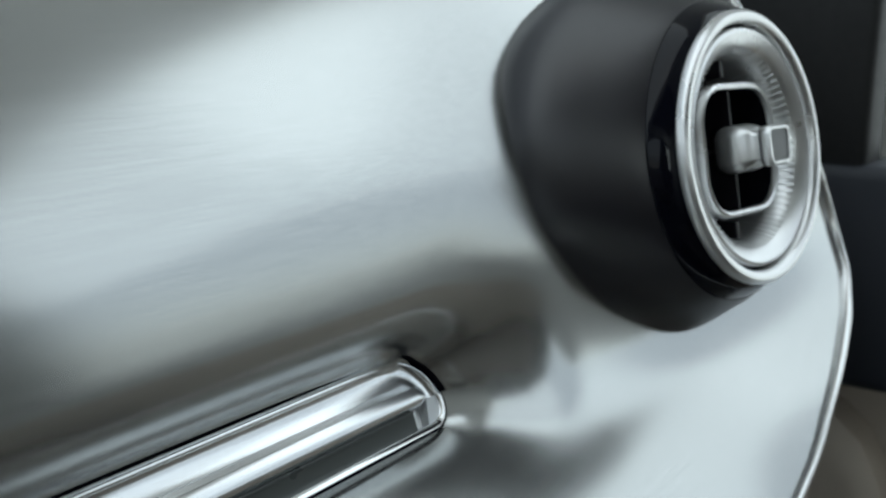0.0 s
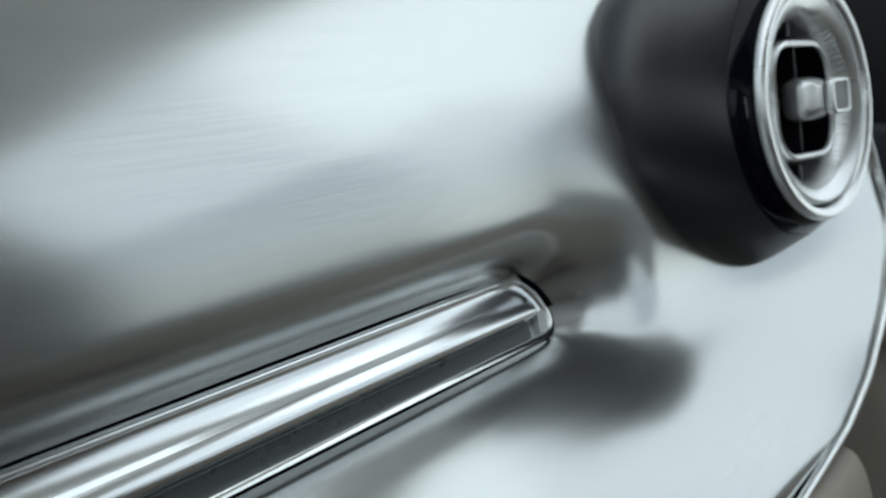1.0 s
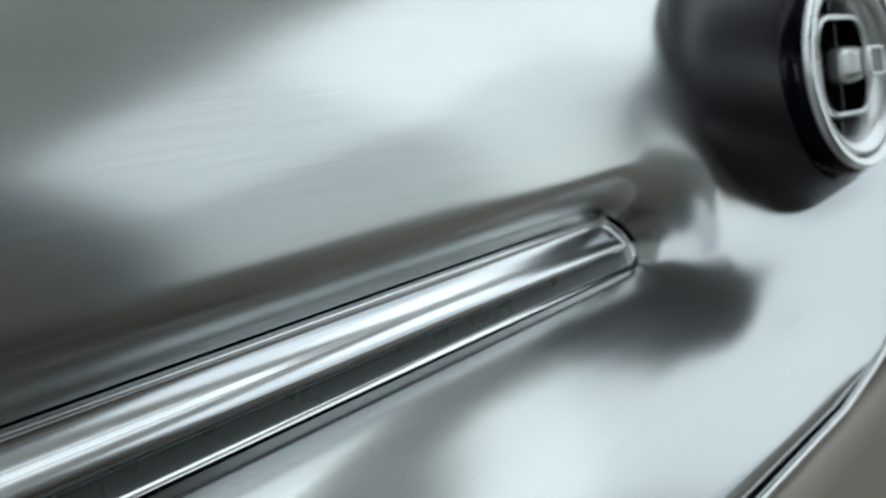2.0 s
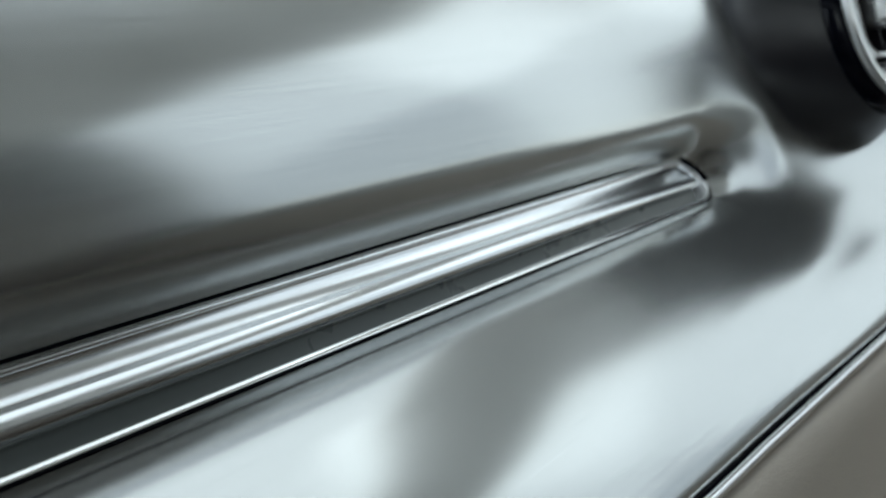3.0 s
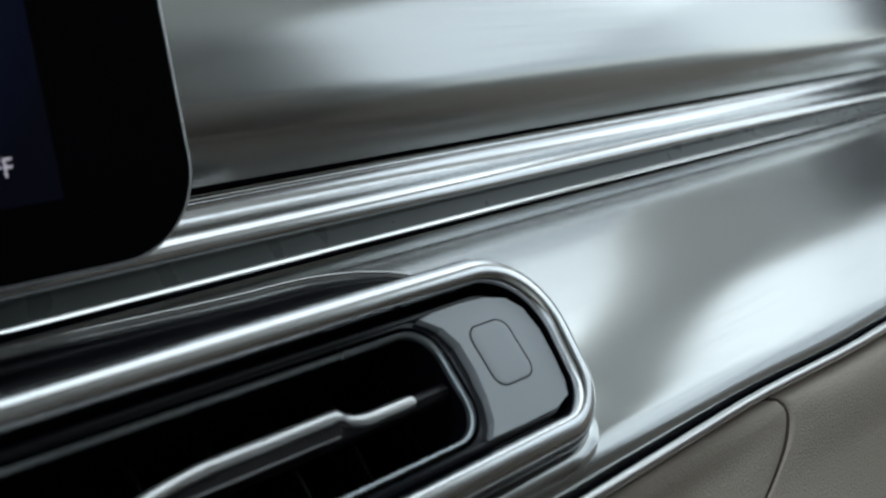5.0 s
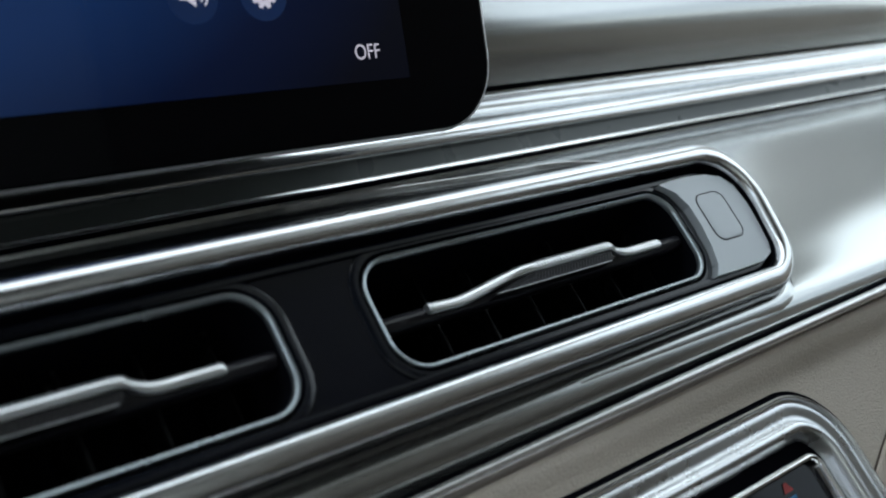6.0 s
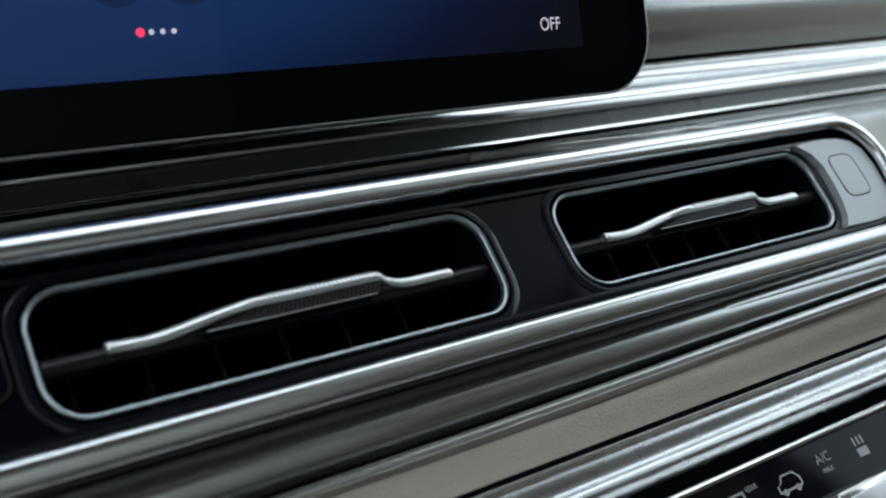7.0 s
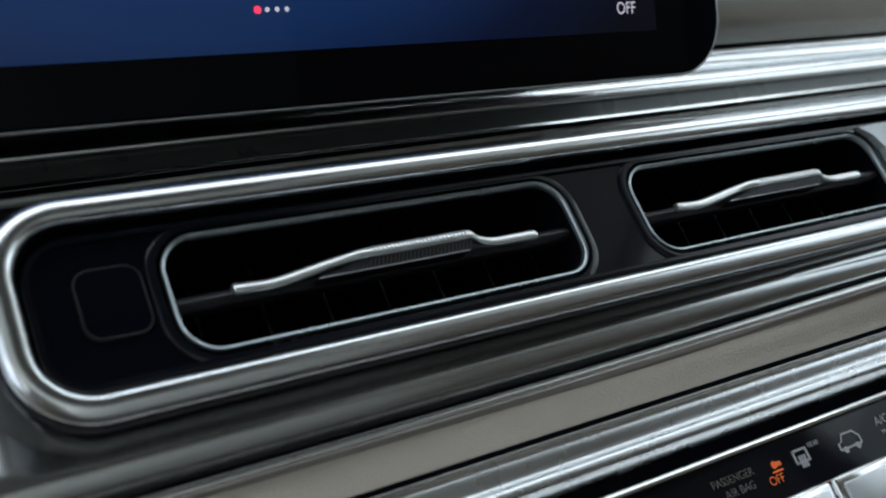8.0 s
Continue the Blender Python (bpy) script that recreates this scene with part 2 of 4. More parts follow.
STRIP_H = 0.0325
TIP_X = 0.826
PROFILE = [(-0.0455, 0.012), (-0.0440, 0.0086), (-0.0415, 0.0063), (-0.0385, 0.0047), (-0.035, 0.0042), (-0.03, 0.0054), (0.0, 0.0160),
           (0.035, 0.0315), (0.066, 0.0450), (0.088, 0.0460), (0.11, 0.0325), (0.13, 0.0252), (0.15, 0.0200), (0.17, 0.0178), (0.19, 0.0172),
           (0.22, 0.0168), (0.28, 0.0165), (0.34, 0.0165)]


# the same past the end of the strip, with no valley
PROFILE_END = PROFILE[:7] + [(0.03, 0.0265), (0.055, 0.0305), (0.08, 0.0298), (0.105, 0.0262), (0.13, 0.0226)] + PROFILE[12:]


def strip_gap(x, z):
    """Distance from the rounded outline of the long chrome strip."""
    zl = strip_low(x)[1]
    zc = zl + STRIP_H / 2
    dx = max(0.0, x - (TIP_X - 0.012))
    dz = abs(z - zc) - (STRIP_H / 2 - 0.012)
    return math.hypot(dx, max(dz, 0.0)) - 0.012


def panel_y(x, z):
    X = x - 0.2
    past = smooth01(0.825, 0.895, x)
    y = curve(PROFILE, z) * (1 - past) + curve(PROFILE_END, z) * past
    low = 1 - smooth01(-0.06, 0.08, z)
    y += (-0.0315 * X + 0.0032 * X * X) * low + (-0.0003 * X - 0.0165 * X * X) * (1 - low)
    over = 0.30 * 0.035 * math.log(1 + math.exp((x - 0.83) / 0.035))
    under = 0.42 * 0.03 * math.log(1 + math.exp((x - 0.945) / 0.03)) * (1.12 - 0.12 * smooth01(-0.045, 0.03, z))
    y -= under + (over - under) * smooth01(0.03, 0.15, z)
    # the lip under the vent console stands a little prouder
    y -= 0.0014 * smooth01(-0.016, -0.032, z) * smooth01(-0.0450, -0.0335, z) * smooth01(0.34, 0.24, x)
    d = max(0.0, strip_gap(x, z))
    above = smooth01(0.0, 0.03, z - strip_low(x)[1])
    reach = 0.020 + 0.002 * above
    y += (0.0075 + 0.0025 * above) * max(0.0, 1 - d / reach) ** 2
    return y


def panel_end(z):
    """Where the metal ends towards the passenger door."""
    return curve([(-0.0455, 0.811), (-0.044, 0.849), (-0.038, 0.911), (-0.03, 0.950), (-0.0226, 0.976), (-0.013, 1.0), (-0.0035, 1.022), (0.0094, 1.047), (0.0239, 1.071),
                  (0.0455, 1.092), (0.08, 1.096), (0.14, 1.075), (0.34, 1.03)], z)


def drop(x, z):
    """The lower edge sinks a little towards the passenger."""
    return -(0.008 * smooth01(0.4, 0.85, x) + 0.0033 * smooth01(0.33, 0.43, x) * smooth01(0.70, 0.52, x)) * (1 - smooth01(-0.045, 0.0, z))


# ---- dash: metal panel ----
bm = bmesh.new()
zs = [-0.0455, -0.0448, -0.044, -0.043, -0.0415, -0.04, -0.038, -0.036, -0.033] + steps(-0.03, 0.06, 24) + steps(0.0625, 0.16, 60)[0:] + steps(0.165, 0.34, 26)
rows = []
for z in zs:
    xe = panel_end(z)
    row = []
    for u in steps(0, 1, 150):
        x = -0.45 + (xe + 0.45) * (1 - (1 - u) ** 1.35)
        row.append((x, panel_y(x, z), z + drop(x, z)))
    row.append((xe + 0.0012, row[-1][1] + 0.002, z + drop(xe, z)))
    row.append((xe + 0.0014, row[-1][1] + 0.016, z + drop(xe, z)))
    rows.append(row)
bridge(bm, rows, False)
inside = [f for f in bm.faces if all(abs(v.co.x - 0.0855) < 0.192 and abs(v.co.z) < 0.0262 for v in f.verts)]
bmesh.ops.delete(bm, geom=inside, context='FACES')
tagged(part("dash_trim_panel", bm, ALU), "brushed aluminium dashboard panel, smooth and curved", "dashboard panel")

# ---- dash: chrome line under the panel, leather below ----
def edge_path():
    """The panel's lower edge, then up its passenger end."""
    pts = []
    for x in steps(-0.45, 0.62, 60):
        X = x - 0.2
        pts.append((x, 0.0042 - 0.0315 * X + 0.0032 * X * X, -0.0447 + 0.002 * X + 0.0109 * X * X * (1 - smooth01(0.3, 0.6, x)) + drop(x, -0.0447)))
    for z in steps(-0.0440, 0.30, 70):
        x = panel_end(z) + 0.0045
        if x > 0.70:
            pts.append((x, panel_y(panel_end(z), max(z, -0.04)) - 0.001, z + drop(x, z)))
    return pts


def tube(path, profile, closed_profile=True, taper=None):
    """profile of (across, out) carried along path; 'out' faces the cabin."""
    bm = bmesh.new()
    rings = []
    for i, p in enumerate(path):
        p = Vector(p)
        a = Vector(path[max(i - 1, 0)])
        b = Vector(path[min(i + 1, len(path) - 1)])
        t = (b - a).normalized()
        out = Vector((0, -1, 0))
        out = (out - out.dot(t) * t).normalized()
        side = out.cross(t)
        k = taper(i / (len(path) - 1)) if taper else 1.0
        rings.append([tuple(p + side * s * k + out * o * k) for s, o in profile])
    bridge(bm, rings, closed_profile, closed_profile, closed_profile)
    return bm


def lens(w, h, n=10, flat=0.0):
    """A half-round bead of width w and height h."""
    pts = [(w / 2 * math.cos(math.pi * i / n), flat + h * math.sin(math.pi * i / n)) for i in range(n + 1)]
    return [(w / 2, -0.004)] + pts + [(-w / 2, -0.004)]


edge = edge_path()


def sunk(x):
    """The moulding drops a little and widens towards the driver."""
    return smooth01(0.22, 0.03, x)


def wider(u):
    """The moulding is broader where it climbs the passenger end."""
    return 1 + 0.30 * smooth01(0.36, 0.43, u) + 0.45 * smooth01(0.46, 0.56, u)


bead_path = [(x, y, z - 0.0014 * sunk(x)) for x, y, z in edge]
tagged(part("edge_moulding", tube(bead_path, lens(0.0036, 0.0023, 10, 0.0005), True, wider), EDGEMETAL), "thin bright chrome moulding along the dashboard panel's edge", "moulding")
# slightly raised black bead: the joint's shade is put in as colour
joint = [(side + 0.0024, rise) for side, rise in lens(0.0011, 0.0002)]
tagged(part("painted_joint", tube(bead_path, joint, True, lambda u: 1 - 0.75 * smooth01(0.44, 0.56, u)), DUCT), "black bead painted in for the shaded joint beside the chrome moulding", "joint")
bm = bmesh.new()
rings = []
for x, y, z in bead_path:
    if x > 0.37:
        continue
    w = 0.0012 + 0.0030 * smooth01(0.30, 0.04, x)
    rings.append([(x, y + dy, z - 0.0008 - w * u) for u, dy in ((0.0, 0.004), (0.0, 0.0), (0.12, -0.0006), (0.4, -0.0008), (0.7, -0.0003), (0.9, 0.0010), (1.0, 0.0026), (1.05, 0.006))])
bridge(bm, rings, False)
tagged(part("lower_moulding", bm, BROWNMETAL), "brownish satin metal moulding between chrome line and leather", "moulding")

# leather: a centre pad and the glove box lid, parted by a piped seam
LEATHER_P = [(-0.4, 0.12), (-0.26, 0.05), (-0.16, 0.02), (-0.1, 0.012), (-0.075, 0.008), (-0.06, 0.0035), (-0.052, 0.003), (-0.047, 0.006), (-0.0455, 0.012), (-0.040, 0.03)]
SEAM_X = [(-0.40, 0.16), (-0.16, 0.17), (-0.12, 0.215), (-0.10, 0.257), (-0.0860, 0.290), (-0.0755, 0.322), (-0.0665, 0.343), (-0.0580, 0.355), (-0.05, 0.358), (-0.0455, 0.352), (-0.04, 0.348)]


def leather_point(x, z, sink=0.0):
    X = x - 0.2
    y = curve(LEATHER_P, z) - 0.0315 * X + 0.0032 * X * X - 0.004 * smooth01(0.40, 0.52, x) * smooth01(-0.046, -0.075, z)
    level = smooth01(-0.046, -0.0605, z) * smooth01(0.40, 0.258, x) * smooth01(-0.19, -0.14, z)
    y += (0.0076 - y) * level
    z += 0.002 * X + 0.0109 * X * X * (1 - smooth01(0.3, 0.6, x)) + drop(x, -0.045)
    # cut-out for the climate panel, within its rounded frame
    inner = math.hypot(max(abs(x - 0.060) - 0.172, 0.0), max(abs(z + 0.100) - 0.0125, 0.0)) - 0.026
    y += 0.014 * smooth01(-0.003, -0.009, inner)
    return (x, y + sink, z)


lower = thing("lower_dash", "beige grained leather lower dashboard below the metal panel", "dashboard")
LZ = [-0.040, -0.0455, -0.047, -0.049] + steps(-0.052, -0.12, 34) + steps(-0.13, -0.4, 20)
for name, side in (("centre_pad", -1), ("glovebox_lid", 1)):
    bm = bmesh.new()
    rows = []
    for z in LZ:
        xs = curve(SEAM_X, z)
        near = [(0.0, 0.006), (0.0005, 0.0024), (0.0011, 0.0011), (0.0018, 0.0004), (0.0028, 0.0)]
        row = [leather_point(xs + side * d, z, sink) for d, sink in near]
        far = -0.45 if side < 0 else 0.95
        row += [leather_point(xs + side * 0.0028 + (far - xs - side * 0.0028) * u, z) for u in steps(0, 1, 220)[1:]]
        rows.append(row)
    bridge(bm, rows, False)
    part(name, bm, LEATHER, lower)
pts = [leather_point(curve(SEAM_X, z), z, 0.0016) for z in steps(-0.0455, -0.15, 60)]
part("piping", tube(pts, lens(0.0024, 0.0008)), SEAM, lower, "brown seam piping")

# ---- long chrome strip ----
def strip_path(inset, x0):
    """The strip's outline from its upper left, round the tip, back along the bottom."""
    pts = []
    top = STRIP_H - inset
    rt, rb = 0.0202 - inset, 0.0122 - inset
    xt = TIP_X - inset
    for x in steps(x0, xt - rt, 60):
        pts.append((x, top))
    for i in range(1, 13):
        a = radians(90 - 90 * i / 12)
        pts.append((xt - rt + rt * math.cos(a), top - rt + rt * math.sin(a)))
    turn = len(pts)
    for i in range(0, 11):
        a = radians(-90 * i / 10)
        pts.append((xt - rb + rb * math.cos(a), inset + rb + rb * math.sin(a)))
    for x in steps(xt - rb, x0, 60)[1:]:
        pts.append((x, inset))
    return pts, turn


def strip_mould(profile, x0, keep):
    """profile of (inset, y) swept round the strip's outline."""
    bm = bmesh.new()
    rings = []
    for inset, y in profile:
        pts, turn = strip_path(inset, x0)
        pts = pts[:turn] if keep == "upper" else pts[turn:] if keep == "lower" else pts
        ring = []
        for x, z in pts:
            sy, sz = strip_low(x)
            ring.append((x, sy + 0.12 * z + y, sz + z))
        rings.append(ring)
    bridge(bm, rings, False)
    return bm


strip = thing("trim_strip", "long ribbed satin chrome strip with a rounded end, set in the metal panel", "trim strip")


def slide(y, table, n=8):
    """Profile of (inset, y) that starts at y and follows rows of (inset, upward tilt) from the top down."""
    pts = [(table[0][0], y)]
    for (v0, k0), (v1, k1) in zip(table, table[1:]):
        for i in range(n):
            y -= (k0 + (k1 - k0) * (i + 0.5) / n) * (v1 - v0) / n
            pts.append((v0 + (v1 - v0) * (i + 1) / n, y))
    return pts


def bead(v0, w, y, h, n=12):
    return [(v0 + w / 2 - w / 2 * math.cos(math.pi * i / n), y - h * math.sin(math.pi * i / n)) for i in range(n + 1)]


rail = [(-0.0003, 0.006)] + bead(0.0, 0.0026, -0.0004, 0.0011) + slide(-0.0003, [(0.0027, -0.7), (0.0036, -0.45), (0.0048, -0.22), (0.0064, -0.06), (0.0086, 0.10), (0.0112, 0.26)]) \
    + slide(-0.0009, [(0.0115, 0.36), (0.0125, 0.36), (0.0136, 0.38)], 4) + [(0.0138, 0.0040)]
part("upper_rail", strip_mould(rail, -0.4, "upper"), STRIPMETAL, strip)
part("lower_rail", strip_mould([(-0.0005, 0.012), (-0.0003, -0.0004), (-0.0001, -0.0012), (0.0002, -0.0015), (0.0006, -0.0015), (0.0012, -0.0014), (0.0018, -0.0012), (0.0023, -0.0010), (0.0026, -0.0007), (0.0027, 0.004)], -0.4, "lower"), BRIGHT, strip)
# rounded ridge: a sharp crest above, rolling over to its underside
RIDGE = [(v - 0.0138, y) for v, y in [(0.0138, 0.003)] + slide(-0.0019, [(0.0138, 0.30), (0.0150, 0.20), (0.0164, 0.10), (0.0177, -0.08), (0.0189, -0.30), (0.0203, -0.62), (0.0216, -1.15), (0.0222, -2.4)], 5) + [(0.0224, 0.004)]]
bm = bmesh.new()
rings = []
END = TIP_X - 0.0078
xs = steps(-0.4, END - 0.006, 60) + [END - 0.006 * math.cos(radians(a)) for a in (20, 40, 55, 68, 78, 85, 90)]
for x in xs:
    sy, sz = strip_low(x)
    over = max(0.0, (x - (END - 0.006)) / 0.006)
    k = max(math.sqrt(max(0.0, 1 - min(over, 1.0) ** 2)), 0.03)
    ring = []
    for v, dy in RIDGE:
        z = STRIP_H - 0.0138 - 0.0042 + (0.0042 - v) * k
        ring.append((x, sy + 0.12 * z + 0.0012 + (dy - 0.0012) * (0.4 + 0.6 * k), sz + z))
    rings.append(ring)
bridge(bm, rings, False, False, True)
part("ridge", bm, STRIPMETAL, strip)
bm = extrude_along([(0.0060, 0.0022), (0.0016, 0.0024), (0.0006, 0.0088), (0.0002, 0.0096), (-0.0004, 0.0099), (-0.0004, 0.0103), (0.004, 0.0105)], steps(-0.4, TIP_X - 0.02, 50), strip_low)
part("inlay", bm, INLAY, strip, "dark smoked inlay")
# light block that closes the end of the inlay
rim = [(x, z) for x, z in strip_path(0.0024, -0.4)[0] if x > TIP_X - 0.016 and z < STRIP_H - 0.0190]
rim += [(rim[-1][0] - 0.002, rim[-1][1]), (rim[-1][0] + 0.004, rim[0][1])]
bm = bmesh.new()
bridge(bm, [[(x, strip_low(x)[0] + 0.12 * z + y, strip_low(x)[1] + z) for x, z in rim] for y in (0.006, -0.0002)], True, False, True)
part("end_block", bm, SATIN, strip, "light satin end block", smooth=False)
# black bands along the strip's outline, colouring in the shade of its gap
part("painted_gap", strip_mould([(-0.0016, -0.0022), (-0.0012, -0.0038), (-0.0004, -0.0032), (0.0001, 0.0020)], -0.4, "upper"), DUCT, strip)
part("painted_gap", strip_mould([(-0.0012, 0.0002), (-0.0009, -0.0012), (-0.0002, -0.0008), (0.0001, 0.0014)], -0.4, "lower"), DUCT, strip)
bm = extrude_along([(0.010, -0.002), (0.010, STRIP_H + 0.002)], steps(-0.4, TIP_X - 0.012, 40), strip_low)
part("backing", bm, DUCT, strip)

# ---- centre vent unit ----
CX, CZ, HW, HH = 0.0855, 0.0005, 0.1880, 0.0225
unit = thing("centre_vent_console", "black panel for two vents in a proud rounded chrome frame", "vent console")


def unit_outline(o, n=12):
    """The unit's outline grown by o: rounder above, tighter below, its passenger end leaning out at the top."""
    pts = []
    for sx, sz, a0, r in ((1, 1, 0, 0.0215), (-1, 1, 90, 0.0140), (-1, -1, 180, 0.0130), (1, -1, 270, 0.0105)):
        r = max(r + o, 0.001)
        for i in range(n + 1):
            a = radians(a0 + 90 * i / n)
            x = CX + sx * (HW + o - r) + r * math.cos(a)
            z = CZ + sz * (HH + o - r) + r * math.sin(a)
            pts.append((x + (0.16 * (z - 0.010) - 0.0024) * smooth01(0.2, 0.268, x), z))
    return pts


def unit_ring(profile, n=12):
    bm = bmesh.new()
    bridge(bm, [[(x, y, z) for x, z in unit_outline(o, n)] for o, y in profile])
    return bm


part("bezel", unit_ring([
    (0.0076, -0.0030), (0.0076, -0.0040), (0.0074, -0.0046), (0.0070, -0.0051), (0.0064, -0.0056), (0.0056, -0.0060), (0.0048, -0.0063), (0.0040, -0.0065), (0.0032, -0.00655),
    (0.0024, -0.0065), (0.0017, -0.0063), (0.0011, -0.0059), (0.0006, -0.0053), (0.0002, -0.0045), (0.0, -0.0032)]), FRAMEMETAL, unit)
part("inner_wall", unit_ring([(0.0002, -0.0030), (-0.0002, -0.0032), (-0.0005, -0.0030), (-0.0006, -0.0018), (-0.0009, 0.0010), (-0.0012, 0.0040)]), DUCT, unit, "black inner wall")
part("side_wall", unit_ring([(0.0094, 0.060), (0.0094, 0.0080), (0.0093, 0.0030), (0.0090, -0.0004), (0.0086, -0.0022), (0.0082, -0.0033), (0.0077, -0.0040), (0.0073, -0.0040)]), FLANK, unit, "gloss black flank")


def laid_ring(profile, sink, n=14):
    """A ring round the unit that lies on the metal panel: profile of (outward, proud)."""
    bm = bmesh.new()
    rings = []
    for o, up in profile:
        ring = []
        for x, z in unit_outline(o, n):
            hide = smooth01(0.258, 0.225, x)
            ring.append((x, panel_y(x, z) - up + sink * hide, z))
        rings.append(ring)
    bridge(bm, rings)
    return bm


part("base_flange", laid_ring([(0.0160, -0.0004), (0.0142, 0.0003), (0.0122, 0.0009), (0.0104, 0.0012), (0.0090, 0.0008)], 0.003), ALU, unit, "satin metal base flange")
# black ring laid on the panel in place of the shade beneath the frame
part("painted_gap", laid_ring([(0.0094, 0.0003), (0.0070, 0.0004)], 0.0), DUCT, unit)
# gloss black shroud between the frame and the long strip, rounded off over the passenger end, with a bright rim
def shroud_top(x):
    low = CZ + HH + 0.0075
    if x > 0.226:
        return low + 0.0005 + 0.0275 * math.sqrt(max(0.0, 1 - ((x - 0.226) / 0.0525) ** 2))
    return low + 0.028 + (strip_low(x)[1] - 0.0012 - low - 0.028) * smooth01(0.226, 0.12, x)


bm = bmesh.new()
rows = []
for x in steps(-0.40, 0.20, 50) + steps(0.203, 0.2782, 40):
    low, zt = CZ + HH + 0.0075, shroud_top(x)
    row = []
    for k, lift in enumerate((-0.004, 0.0008, 0.0016, 0.0022, 0.0026, 0.0028, 0.0028, 0.0024)):
        z = zt + (low - zt) * k / 7
        row.append((x, panel_y(x, z) - lift, z))
    rows.append(row)
bridge(bm, rows, False)
rim_path = [(x, panel_y(x, shroud_top(x)) - 0.0006, shroud_top(x)) for x in steps(0.12, 0.226, 24) + steps(0.228, 0.2780, 36)]
part("shroud_rim", tube(rim_path, lens(0.0015, 0.0010)), EDGEMETAL, unit, "thin bright rim of the shroud")
part("shroud", bm, SHROUD, unit, "gloss black shroud")
VL, VR = 0.0005, 0.1637
VHW, VHH, VRAD = 0.0672, 0.0168, 0.0105


def hole(cx, grow=0.0):
    return outline(cx, 0.0004, VHW + grow, VHH + grow, VRAD + grow, 8)


face = part("face_panel", plate([unit_outline(-0.001, 10), hole(VL, 0.0022), hole(VR, 0.0022)], 0.0005, 0.004), GLOSS, unit, "glossy black panel", smooth=False)
part("panel_rim", unit_ring([(-0.0008, 0.002), (-0.0014, -0.0004), (-0.0024, -0.0008), (-0.0036, -0.0006), (-0.0042, 0.0012)]), FLANK, unit)
for cx in (VL, VR):
    part("vent_surround", frame_ring(cx, 0.0004, VHW, VHH, VRAD, [(0.0046, 0.0012), (0.0042, 0.0000), (0.0034, -0.0004), (0.0016, -0.0003), (0.0010, 0.0022), (0.001, 0.006)], 8), FLANK, unit)
EDGE = [(0.2275, 0.0184), (0.2330, 0.0189), (0.2442, 0.0191), (0.2540, 0.0185), (0.2612, 0.0164), (0.2654, 0.0118), (0.2668, 0.0040), (0.2660, -0.0050), (0.2646, -0.0125), (0.2624, -0.0168),
        (0.2565, -0.0188), (0.2420, -0.0190), (0.2290, -0.0187), (0.2325, -0.0150), (0.2350, -0.0080), (0.2362, 0.0), (0.2362, 0.0080), (0.2335, 0.0140)]
bm = plate([[(x + 0.0008 * smooth01(0.25, 0.265, x), z) for x, z in EDGE]], -0.0028, 0.002)
part("end_plate", bm, PLATE, unit, "grey satin end plate", smooth=False)
for name, bx, bw in (("button", -0.0808, 0.0082), ("button", 0.2486, 0.0078)):
    right = bx > 0
    up = 0.0024 if right else 0.0
    part(name, frame_ring(bx, 0.0019, bw, 0.0093, 0.0040, [(-0.0001, 0.003), (-0.0001, -0.0003 - up), (-0.0003, -0.0005 - up), (-0.0008, -0.00055 - up), (-0.004, -0.00055 - up)], 8, True), PLATE if right else GLOSS, unit, "square push button")
    # black joint on the right; on the left grey paints the bevel's highlight
    part("button_outline", frame_ring(bx, 0.0019, bw, 0.0093, 0.0040, [(0.0004, 0.001), (0.0004, -0.0003 - up), (0.0002, -0.0006 - up), (0.0, -0.0006 - up), (-0.0002, 0.0012)], 8), DUCT if right else PADGREY, unit)


# ---- one slot vent ----
vent = thing("slot_vent", "rectangular air vent with silver rim, black blades and chrome slider", "air vent", "centre vents")
part("rim", frame_ring(0, 0.0004, VHW, VHH, VRAD, [(0.0004, 0.004), (0.0004, -0.0002), (0.0003, -0.0005), (0.0, -0.0007), (-0.0004, -0.0006), (-0.0008, -0.0003), (-0.0011, 0.0003), (-0.0012, 0.0020)], 10), RIMGREY, vent)
part("duct", frame_ring(0, 0.0004, VHW, VHH, VRAD, [(-0.0006, 0.0014), (-0.0012, 0.0014), (-0.0045, 0.042)], 10, True), DUCT, vent)
bar = [(0.006 + 0.0035 * math.cos(a), 0.0026 * math.sin(a)) for a in [2 * math.pi * i / 12 for i in range(12)]]
part("slider_bar", extrude_along(bar, [-0.0650, 0.0655], lambda x: (0, -0.0008), True, True), MATTE, vent, "black slider bar")
for i in range(7):
    x = -0.0575 + i * 0.0190
    part("blade", slab(x - 0.0005, x + 0.0005, 0.014, 0.036, -0.0145, 0.0150, 0.0004, 2), BLADE, vent)
